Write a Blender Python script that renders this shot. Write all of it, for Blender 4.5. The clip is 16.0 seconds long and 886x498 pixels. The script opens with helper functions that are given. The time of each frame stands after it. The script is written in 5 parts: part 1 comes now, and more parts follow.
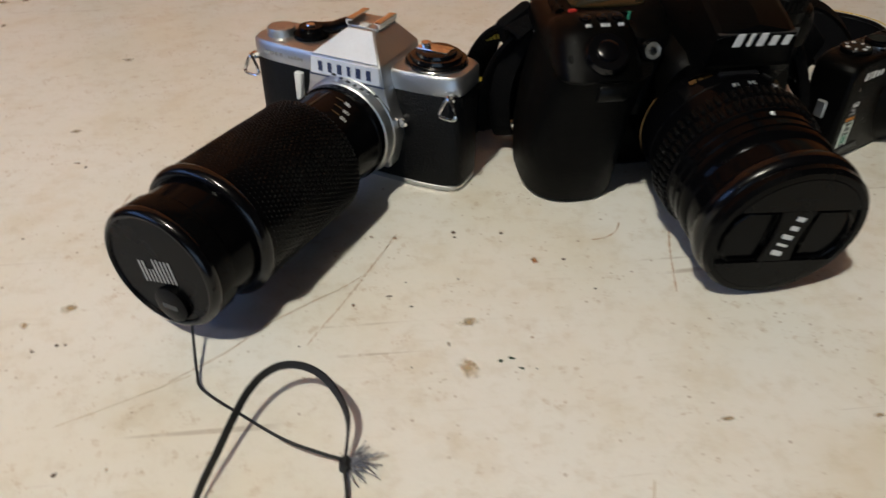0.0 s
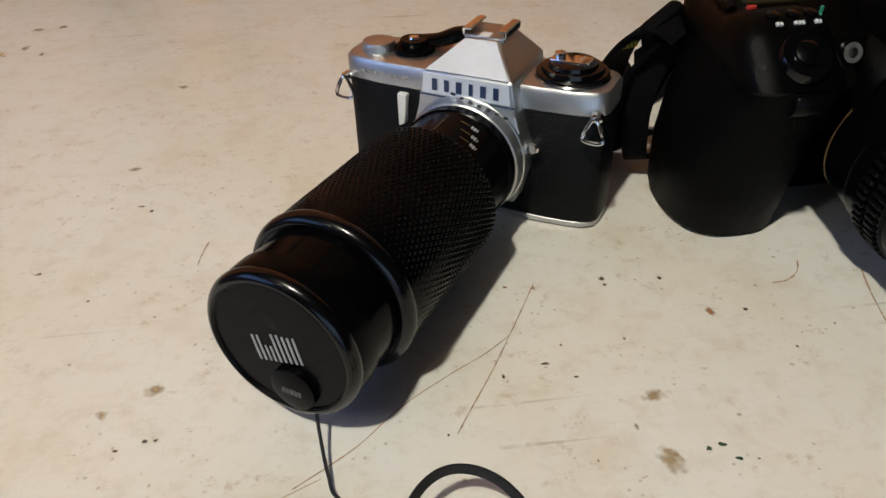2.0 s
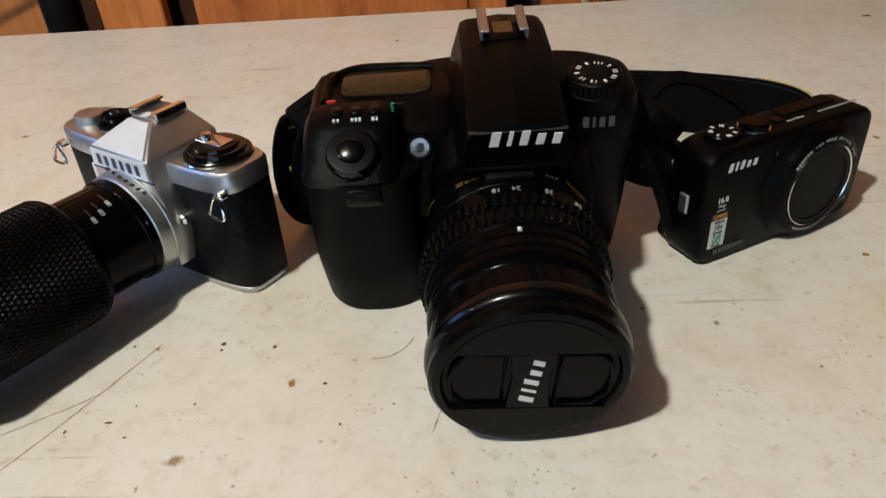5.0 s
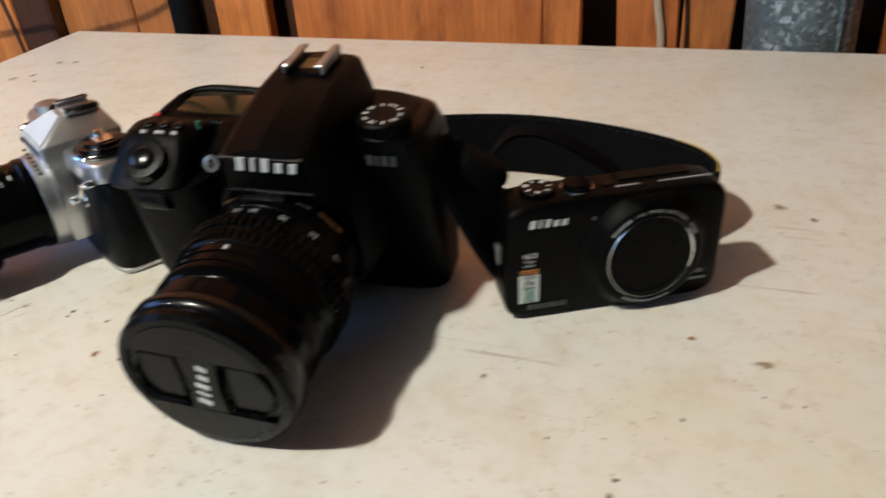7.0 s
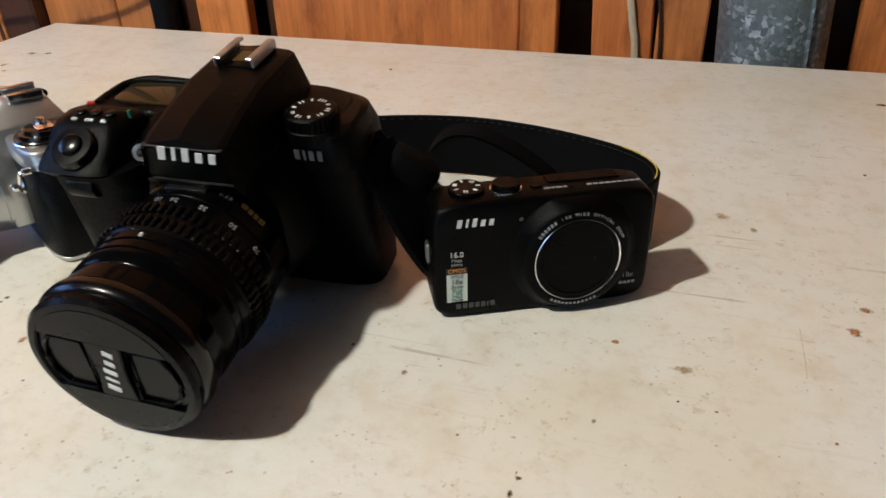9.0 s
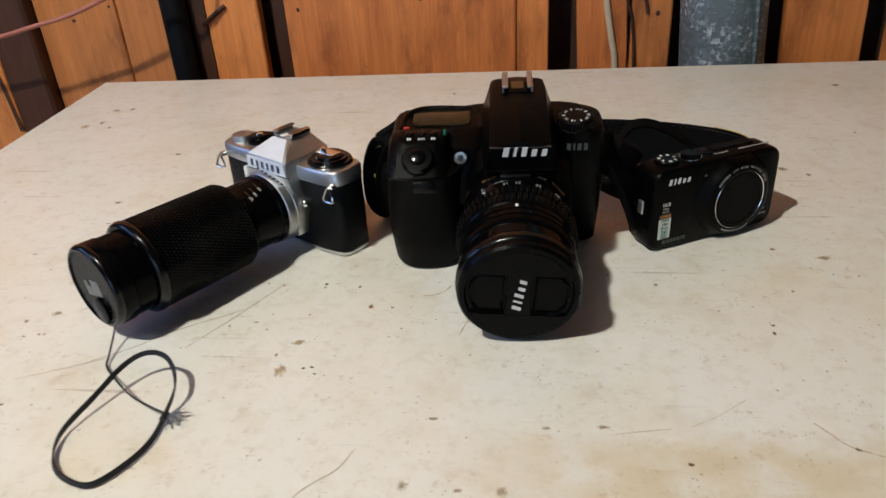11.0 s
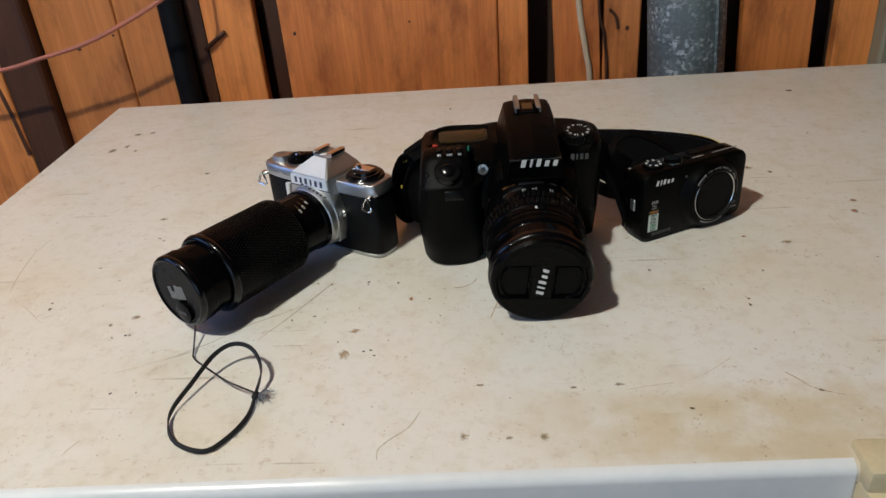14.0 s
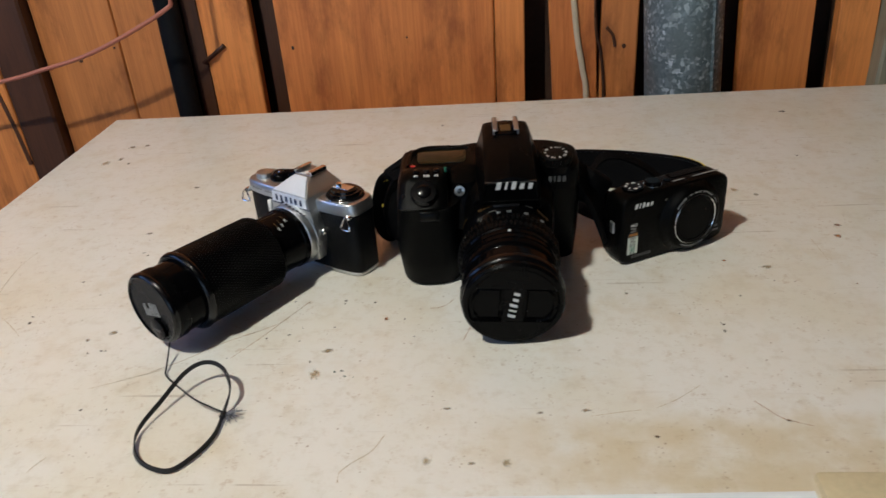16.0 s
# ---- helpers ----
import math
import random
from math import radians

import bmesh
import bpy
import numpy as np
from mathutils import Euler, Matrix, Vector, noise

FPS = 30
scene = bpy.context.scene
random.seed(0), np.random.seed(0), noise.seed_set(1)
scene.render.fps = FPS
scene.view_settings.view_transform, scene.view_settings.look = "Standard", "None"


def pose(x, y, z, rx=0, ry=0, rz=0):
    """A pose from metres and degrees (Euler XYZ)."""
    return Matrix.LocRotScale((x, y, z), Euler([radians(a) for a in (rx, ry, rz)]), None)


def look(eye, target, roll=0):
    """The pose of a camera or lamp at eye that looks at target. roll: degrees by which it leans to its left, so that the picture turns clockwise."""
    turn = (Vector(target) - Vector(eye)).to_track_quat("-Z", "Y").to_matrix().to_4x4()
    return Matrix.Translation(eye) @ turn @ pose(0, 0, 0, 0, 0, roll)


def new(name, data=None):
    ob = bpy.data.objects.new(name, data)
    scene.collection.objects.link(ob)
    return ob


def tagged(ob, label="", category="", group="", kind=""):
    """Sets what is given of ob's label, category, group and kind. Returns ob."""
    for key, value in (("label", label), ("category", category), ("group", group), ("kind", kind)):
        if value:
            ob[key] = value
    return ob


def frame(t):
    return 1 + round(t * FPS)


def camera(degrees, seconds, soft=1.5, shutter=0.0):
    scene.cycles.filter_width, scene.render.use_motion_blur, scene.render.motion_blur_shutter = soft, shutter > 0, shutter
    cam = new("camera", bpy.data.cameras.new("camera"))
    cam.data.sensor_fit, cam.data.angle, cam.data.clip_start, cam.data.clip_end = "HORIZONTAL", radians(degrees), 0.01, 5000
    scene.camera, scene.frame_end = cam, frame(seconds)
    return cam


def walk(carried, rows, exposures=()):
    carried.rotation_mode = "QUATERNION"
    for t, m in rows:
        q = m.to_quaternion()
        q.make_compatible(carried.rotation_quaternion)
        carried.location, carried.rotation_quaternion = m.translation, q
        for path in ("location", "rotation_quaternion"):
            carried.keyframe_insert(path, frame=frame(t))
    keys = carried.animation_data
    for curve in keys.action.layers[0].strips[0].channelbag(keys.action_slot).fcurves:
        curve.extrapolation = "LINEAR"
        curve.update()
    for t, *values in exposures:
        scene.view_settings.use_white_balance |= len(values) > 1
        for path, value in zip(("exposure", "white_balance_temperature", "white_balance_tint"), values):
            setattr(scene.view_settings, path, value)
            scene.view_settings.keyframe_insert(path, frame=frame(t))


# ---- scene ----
cam = camera(62.3, 16.0, shutter=0.4)
PATH = [
    (0, (-0.076, -0.071, 0.219), (0.113, 1.511, -0.989), 0.6),
    (0.5, (-0.107, -0.046, 0.203), (0.081, 1.578, -0.949), -2.0),
    (1, (-0.121, -0.021, 0.193), (0.039, 1.592, -0.979), -2.7),
    (1.5, (-0.128, -0.011, 0.194), (0.041, 1.616, -0.957), -1.7),
    (2, (-0.126, -0.007, 0.192), (0.039, 1.612, -0.97), -1.6),
    (2.5, (-0.12, -0.01, 0.193), (0.039, 1.628, -0.943), -1.8),
    (3, (-0.112, -0.01, 0.194), (0.03, 1.628, -0.946), -1.6),
    (3.5, (-0.08, -0.012, 0.197), (0.074, 1.628, -0.937), -1.4),
    (3.8, (-0.049, -0.014, 0.202), (0.089, 1.622, -0.94), -1.7),
    (4, (-0.015, -0.021, 0.205), (0.054, 1.627, -0.927), -2.7),
    (4.2, (0.02, -0.021, 0.209), (0.04, 1.632, -0.917), -3.0),
    (6.3, (0.142, -0.026, 0.221), (-0.142, 1.622, -0.875), -3.3),
    (6.5, (0.173, -0.024, 0.222), (-0.181, 1.613, -0.872), -2.8),
    (6.8, (0.217, -0.017, 0.219), (-0.306, 1.584, -0.86), -3.4),
    (7, (0.256, -0.007, 0.219), (-0.309, 1.604, -0.823), -3.6),
    (7.2, (0.283, -0.001, 0.217), (-0.262, 1.628, -0.808), -2.6),
    (7.5, (0.303, 0.007, 0.213), (-0.243, 1.635, -0.812), -1.8),
    (8, (0.305, 0.015, 0.212), (-0.24, 1.64, -0.818), -1.8),
    (8.5, (0.298, 0.014, 0.212), (-0.259, 1.632, -0.824), -2.0),
    (9, (0.287, -0.001, 0.215), (-0.268, 1.623, -0.812), -1.6),
    (9.4, (0.274, -0.026, 0.222), (-0.272, 1.618, -0.778), -1.3),
    (9.5, (0.269, -0.034, 0.224), (-0.259, 1.617, -0.774), -1.1),
    (9.8, (0.245, -0.07, 0.23), (-0.201, 1.615, -0.752), -1.3),
    (10, (0.219, -0.097, 0.225), (-0.197, 1.605, -0.74), -2.9),
    (10.2, (0.187, -0.116, 0.231), (-0.169, 1.586, -0.757), -2.7),
    (12.3, (0.07, -0.268, 0.299), (-0.052, 1.477, -0.669), -4.6),
    (12.5, (0.067, -0.269, 0.299), (-0.043, 1.478, -0.669), -4.3),
    (13, (0.052, -0.26, 0.298), (-0.084, 1.472, -0.693), -4.9),
    (13.5, (0.062, -0.257, 0.308), (-0.082, 1.483, -0.667), -5.1),
    (14, (0.066, -0.268, 0.307), (-0.072, 1.472, -0.67), -4.4),
    (14.5, (0.063, -0.269, 0.31), (-0.067, 1.471, -0.668), -4.6),
    (15, (0.058, -0.264, 0.308), (-0.097, 1.478, -0.662), -4.6),
    (15.5, (0.06, -0.263, 0.31), (-0.089, 1.481, -0.658), -3.7),
    (16, (0.093, -0.263, 0.313), (-0.074, 1.488, -0.639), -4.0),
]
walk(cam, [(t, look(eye, target, roll)) for t, eye, target, roll in PATH],
     exposures=[(0.0, 0.05, 6500, 10), (4.0, 0.09, 6500, 10), (6.3, 0.57, 6350, 10), (9.5, 0.55, 6300, 10), (12.3, 0.13, 6150, 10), (16.0, 0.11, 6200, 10)])

# ---- light ----
world = bpy.data.worlds.new("sky")
scene.world = world
world.use_nodes = True
wn = world.node_tree
sky = wn.nodes.new("ShaderNodeTexSky")
sky.sky_type = "NISHITA"
sky.sun_disc = False
sky.sun_elevation, sky.sun_rotation = radians(35), radians(120)
wn.links.new(sky.outputs["Color"], wn.nodes["Background"].inputs["Color"])
wn.nodes["Background"].inputs["Strength"].default_value = 0.1


def lamp(name, kind, energy, colour, m, **more):
    data = bpy.data.lights.new(name, kind)
    data.energy, data.color = energy, colour
    if kind == "AREA":
        data.shape, data.size, data.size_y = "RECTANGLE", more["size"], more["size_y"]
    else:
        data.shadow_soft_size = more["radius"]
    ob = new(name, data)
    ob.matrix_basis = m
    return ob


# the bulb over the freezer, a second weaker one further off, daylight through the open garage door
lamp("bulb_light", "POINT", 84.0, (1.0, 0.98, 0.85), pose(-0.58, -0.52, 1.50), radius=0.040)
lamp("far_bulb_light", "POINT", 9.0, (1.0, 0.96, 0.84), pose(-1.55, -0.75, 1.25), radius=0.03)
lamp("door_light", "AREA", 11.0, (0.42, 0.64, 1.0), look((-0.4, -3.4, 0.10), (-0.1, 0.0, -0.1)), size=2.4, size_y=1.5)
lamp("window_light", "AREA", 8.5, (0.22, 0.42, 1.0), look((-2.40, -0.25, 0.92), (0.0, 0.25, 0.0)), size=1.5, size_y=0.75)


# ---- materials ----
def material(name, base, rough=0.5, metal=0.0, vary=0.15, scale=60.0, bump=0.0, bump_scale=400.0, coat=0.0, dark=0.0, stretch=(1, 1, 1), spec=0.5, ragged=0.0, cover=0.8):
    """Base colour with noise at two scales, uneven gloss and fine relief."""
    mat = bpy.data.materials.new(name)
    mat.use_nodes = True
    nt = mat.node_tree
    b = nt.nodes["Principled BSDF"]
    b.inputs["Metallic"].default_value = metal
    b.inputs["Coat Weight"].default_value = coat
    b.inputs["Specular IOR Level"].default_value = spec
    tc = nt.nodes.new("ShaderNodeTexCoord")
    mp = nt.nodes.new("ShaderNodeMapping")
    mp.inputs["Scale"].default_value = stretch
    nt.links.new(tc.outputs["Object"], mp.inputs["Vector"])
    n1 = nt.nodes.new("ShaderNodeTexNoise")
    n1.inputs["Scale"].default_value, n1.inputs["Detail"].default_value = scale, 5
    n2 = nt.nodes.new("ShaderNodeTexNoise")
    n2.inputs["Scale"].default_value, n2.inputs["Detail"].default_value = scale * 6, 3
    for n in (n1, n2):
        nt.links.new(mp.outputs["Vector"], n.inputs["Vector"])
    mixn = nt.nodes.new("ShaderNodeMath")
    mixn.operation = "MULTIPLY_ADD"
    mixn.inputs[1].default_value = 0.4
    nt.links.new(n2.outputs["Fac"], mixn.inputs[0])
    sc = nt.nodes.new("ShaderNodeMath")
    sc.operation = "MULTIPLY"
    sc.inputs[1].default_value = 0.6
    nt.links.new(n1.outputs["Fac"], sc.inputs[0])
    nt.links.new(sc.outputs[0], mixn.inputs[2])
    ramp = nt.nodes.new("ShaderNodeValToRGB")
    e = ramp.color_ramp.elements
    e[0].position, e[1].position = 0.32, 0.68
    e[0].color = (*[c * (1 - vary) * (1 - dark) for c in base], 1)
    e[1].color = (*[min(1, c * (1 + vary)) for c in base], 1)
    nt.links.new(mixn.outputs[0], ramp.inputs["Fac"])
    nt.links.new(ramp.outputs["Color"], b.inputs["Base Color"])
    mr = nt.nodes.new("ShaderNodeMapRange")
    mr.inputs["To Min"].default_value, mr.inputs["To Max"].default_value = max(0.03, rough - 0.08), min(1, rough + 0.08)
    nt.links.new(n1.outputs["Fac"], mr.inputs["Value"])
    nt.links.new(mr.outputs["Result"], b.inputs["Roughness"])
    if ragged:
        # a stain that thins out unevenly towards its rim
        cen = nt.nodes.new("ShaderNodeVectorMath")
        cen.operation = "MULTIPLY_ADD"
        nt.links.new(tc.outputs["Generated"], cen.inputs[0])
        cen.inputs[1].default_value, cen.inputs[2].default_value = (2, 2, 0), (-1, -1, 0)
        far = nt.nodes.new("ShaderNodeVectorMath")
        far.operation = "LENGTH"
        nt.links.new(cen.outputs[0], far.inputs[0])
        na = nt.nodes.new("ShaderNodeTexNoise")
        na.inputs["Scale"].default_value, na.inputs["Detail"].default_value = ragged, 5
        nt.links.new(mp.outputs["Vector"], na.inputs["Vector"])
        wob = nt.nodes.new("ShaderNodeMath")
        wob.operation = "MULTIPLY_ADD"
        nt.links.new(na.outputs["Fac"], wob.inputs[0])
        wob.inputs[1].default_value = 1.1
        nt.links.new(far.outputs["Value"], wob.inputs[2])
        ra = nt.nodes.new("ShaderNodeMapRange")
        ra.interpolation_type = "SMOOTHSTEP"
        ra.inputs["From Min"].default_value, ra.inputs["From Max"].default_value = 1.28, 0.40
        ra.inputs["To Min"].default_value, ra.inputs["To Max"].default_value = 0.0, cover
        nt.links.new(wob.outputs[0], ra.inputs["Value"])
        nt.links.new(ra.outputs["Result"], b.inputs["Alpha"])
    if bump:
        nb = nt.nodes.new("ShaderNodeTexNoise")
        nb.inputs["Scale"].default_value, nb.inputs["Detail"].default_value = bump_scale, 4
        nt.links.new(mp.outputs["Vector"], nb.inputs["Vector"])
        bp = nt.nodes.new("ShaderNodeBump")
        bp.inputs["Strength"].default_value, bp.inputs["Distance"].default_value = bump, 0.001
        nt.links.new(nb.outputs["Fac"], bp.inputs["Height"])
        nt.links.new(bp.outputs["Normal"], b.inputs["Normal"])
    return mat


def lid_material():
    """Old white enamel: yellowed patches, brown specks, hairline scratches, a yellow band along the front edge."""
    mat = bpy.data.materials.new("old_white_enamel")
    mat.use_nodes = True
    nt = mat.node_tree
    N, L = nt.nodes.new, nt.links.new
    b = nt.nodes["Principled BSDF"]
    tc = N("ShaderNodeTexCoord")

    def noise_tex(scale, detail=6.0, rough=0.6, stretch=None, dist=0.0):
        n = N("ShaderNodeTexNoise")
        n.inputs["Scale"].default_value, n.inputs["Detail"].default_value = scale, detail
        n.inputs["Roughness"].default_value, n.inputs["Distortion"].default_value = rough, dist
        src = tc.outputs["Object"]
        if stretch:
            mp = N("ShaderNodeMapping")
            mp.inputs["Scale"].default_value = stretch[0]
            mp.inputs["Rotation"].default_value = (0, 0, radians(stretch[1]))
            L(src, mp.inputs["Vector"])
            src = mp.outputs["Vector"]
        L(src, n.inputs["Vector"])
        return n.outputs["Fac"]

    def band(value, lo, hi):
        m = N("ShaderNodeMapRange")
        m.interpolation_type = "SMOOTHSTEP"
        m.inputs["From Min"].default_value, m.inputs["From Max"].default_value = lo, hi
        L(value, m.inputs["Value"])
        return m.outputs["Result"]

    def times(a, c):
        m = N("ShaderNodeMath")
        m.operation = "MULTIPLY"
        L(a, m.inputs[0])
        if isinstance(c, float):
            m.inputs[1].default_value = c
        else:
            L(c, m.inputs[1])
        return m.outputs[0]

    def plus(a, c):
        m = N("ShaderNodeMath")
        m.operation = "ADD"
        L(a, m.inputs[0])
        if isinstance(c, float):
            m.inputs[1].default_value = c
        else:
            L(c, m.inputs[1])
        return m.outputs[0]

    def layer(under, fac, colour):
        m = N("ShaderNodeMix")
        m.data_type = "RGBA"
        L(fac, m.inputs["Factor"])
        if isinstance(under, tuple):
            m.inputs["A"].default_value = (*under, 1)
        else:
            L(under, m.inputs["A"])
        m.inputs["B"].default_value = (*colour, 1)
        return m.outputs["Result"]

    col = layer((0.74, 0.715, 0.665), band(noise_tex(7.0), 0.40, 0.70), (0.70, 0.655, 0.555))
    col = layer(col, times(band(noise_tex(26.0), 0.50, 0.70), 0.45), (0.60, 0.52, 0.39))
    col = layer(col, times(band(noise_tex(85.0, 6.0, 0.7), 0.48, 0.70), 0.36), (0.53, 0.46, 0.35))
    # the yellow band
    sx = N("ShaderNodeSeparateXYZ")
    L(tc.outputs["Object"], sx.inputs["Vector"])
    edge = plus(sx.outputs["Y"], times(noise_tex(14.0), 0.05))
    m1 = band(edge, 0.121, 0.102)
    m2 = band(plus(sx.outputs["X"], times(noise_tex(9.0), 0.10)), 0.08, 0.22)
    m3 = band(plus(edge, 0.0), 0.048, 0.062)
    col = layer(col, times(times(times(m1, m2), m3), times(band(noise_tex(22.0), 0.26, 0.60), 0.55)), (0.52, 0.40, 0.19))
    # specks, thicker towards the front half
    vo = N("ShaderNodeTexVoronoi")
    vo.inputs["Scale"].default_value = 115.0
    L(tc.outputs["Object"], vo.inputs["Vector"])
    dots = band(plus(vo.outputs["Distance"], times(noise_tex(320.0, 2.0), 0.22)), 0.22, 0.15)
    gate = band(noise_tex(48.0, 2.0), 0.51, 0.58)
    col = layer(col, times(times(dots, gate), 0.58), (0.24, 0.14, 0.07))
    vf = N("ShaderNodeTexVoronoi")
    vf.inputs["Scale"].default_value = 210.0
    L(tc.outputs["Object"], vf.inputs["Vector"])
    fine = band(plus(vf.outputs["Distance"], times(noise_tex(700.0, 2.0), 0.25)), 0.30, 0.20)
    col = layer(col, times(times(fine, band(noise_tex(30.0, 3.0), 0.47, 0.60)), 0.50), (0.28, 0.18, 0.10))
    # short dull strokes of ingrained dirt
    for rot in (15, 70, -35):
        stroke = band(noise_tex(60.0, 2.0, 0.5, ((0.35, 4.5, 1), rot), 0.4), 0.64, 0.72)
        col = layer(col, times(times(stroke, band(noise_tex(25.0), 0.46, 0.60)), 0.09), (0.36, 0.27, 0.18))
    # smudged brown flakes
    col = layer(col, times(times(band(noise_tex(60.0, 8.0, 0.7, ((1, 2.2, 1), 25)), 0.62, 0.70), band(noise_tex(11.0), 0.48, 0.60)), 0.7), (0.33, 0.19, 0.09))
    col = layer(col, times(times(band(noise_tex(120.0, 7.0, 0.75), 0.55, 0.66), band(noise_tex(15.0, 4.0), 0.44, 0.58)), 0.42), (0.42, 0.29, 0.17))
    # hairline scratches in two directions
    for rot in (20, -38):
        line = band(noise_tex(3.0, 1.0, 0.5, ((1.2, 55, 1), rot), 0.2), 0.700, 0.730)
        col = layer(col, times(times(line, band(noise_tex(17.0), 0.50, 0.62)), 0.45), (0.30, 0.22, 0.15))
    L(col, b.inputs["Base Color"])
    mr = N("ShaderNodeMapRange")
    mr.inputs["To Min"].default_value, mr.inputs["To Max"].default_value = 0.26, 0.48
    b.inputs["Specular IOR Level"].default_value = 0.6
    L(noise_tex(40.0), mr.inputs["Value"])
    L(mr.outputs["Result"], b.inputs["Roughness"])
    bp = N("ShaderNodeBump")
    bp.inputs["Strength"].default_value, bp.inputs["Distance"].default_value = 0.25, 0.0006
    L(noise_tex(230.0, 4.0), bp.inputs["Height"])
    L(bp.outputs["Normal"], b.inputs["Normal"])
    return mat


def wood_material(name, light, dark, seed, gloss=0.55):
    """Sawn redwood: grain along z, broad bands, a few darker streaks; each board of its own tone."""
    mat = bpy.data.materials.new(name)
    mat.use_nodes = True
    nt = mat.node_tree
    N, L = nt.nodes.new, nt.links.new
    b = nt.nodes["Principled BSDF"]
    tc = N("ShaderNodeTexCoord")
    oi = N("ShaderNodeObjectInfo")
    add = N("ShaderNodeVectorMath")
    add.operation = "MULTIPLY_ADD"
    L(oi.outputs["Random"], add.inputs[0])
    add.inputs[1].default_value = (7.3 + seed, 3.1, 5.7)
    L(tc.outputs["Object"], add.inputs[2])
    facs = []
    for sc, st, det in ((5.0, (9, 4, 0.5), 6), (30.0, (7, 3, 0.22), 5), (90.0, (6, 3, 0.25), 3)):
        mp = N("ShaderNodeMapping")
        mp.inputs["Scale"].default_value = st
        L(add.outputs[0], mp.inputs["Vector"])
        n = N("ShaderNodeTexNoise")
        n.inputs["Scale"].default_value, n.inputs["Detail"].default_value, n.inputs["Distortion"].default_value = sc, det, 0.6
        L(mp.outputs["Vector"], n.inputs["Vector"])
        facs.append(n.outputs["Fac"])
    m1 = N("ShaderNodeMath")
    m1.operation = "MULTIPLY_ADD"
    L(facs[1], m1.inputs[0])
    m1.inputs[1].default_value = 0.35
    m0 = N("ShaderNodeMath")
    m0.operation = "MULTIPLY"
    m0.inputs[1].default_value = 0.55
    L(facs[0], m0.inputs[0])
    L(m0.outputs[0], m1.inputs[2])
    m2 = N("ShaderNodeMath")
    m2.operation = "MULTIPLY_ADD"
    L(facs[2], m2.inputs[0])
    m2.inputs[1].default_value = 0.12
    L(m1.outputs[0], m2.inputs[2])
    m3 = N("ShaderNodeMath")
    m3.operation = "MULTIPLY_ADD"
    L(oi.outputs["Random"], m3.inputs[0])
    m3.inputs[1].default_value = 0.20
    L(m2.outputs[0], m3.inputs[2])
    ramp = N("ShaderNodeValToRGB")
    e = ramp.color_ramp.elements
    e[0].position, e[1].position = 0.37, 0.84
    e[0].color, e[1].color = (*dark, 1), (*light, 1)
    L(m3.outputs[0], ramp.inputs["Fac"])
    # broad stains and weathered knots
    mp = N("ShaderNodeMapping")
    mp.inputs["Scale"].default_value = (1.6, 1.0, 0.55)
    L(add.outputs[0], mp.inputs["Vector"])
    n = N("ShaderNodeTexNoise")
    n.inputs["Scale"].default_value, n.inputs["Detail"].default_value, n.inputs["Roughness"].default_value = 13.0, 7, 0.65
    L(mp.outputs["Vector"], n.inputs["Vector"])
    mr = N("ShaderNodeMapRange")
    mr.interpolation_type = "SMOOTHSTEP"
    mr.inputs["From Min"].default_value, mr.inputs["From Max"].default_value, mr.inputs["To Max"].default_value = 0.47, 0.74, 0.72
    L(n.outputs["Fac"], mr.inputs["Value"])
    mx = N("ShaderNodeMix")
    mx.data_type = "RGBA"
    L(mr.outputs["Result"], mx.inputs["Factor"])
    L(ramp.outputs["Color"], mx.inputs["A"])
    mx.inputs["B"].default_value = (dark[0] * 0.45, dark[1] * 0.38, dark[2] * 0.35, 1)
    L(mx.outputs["Result"], b.inputs["Base Color"])
    b.inputs["Roughness"].default_value = gloss
    bp = N("ShaderNodeBump")
    bp.inputs["Strength"].default_value, bp.inputs["Distance"].default_value = 0.5, 0.001
    L(facs[2], bp.inputs["Height"])
    L(bp.outputs["Normal"], b.inputs["Normal"])
    return mat


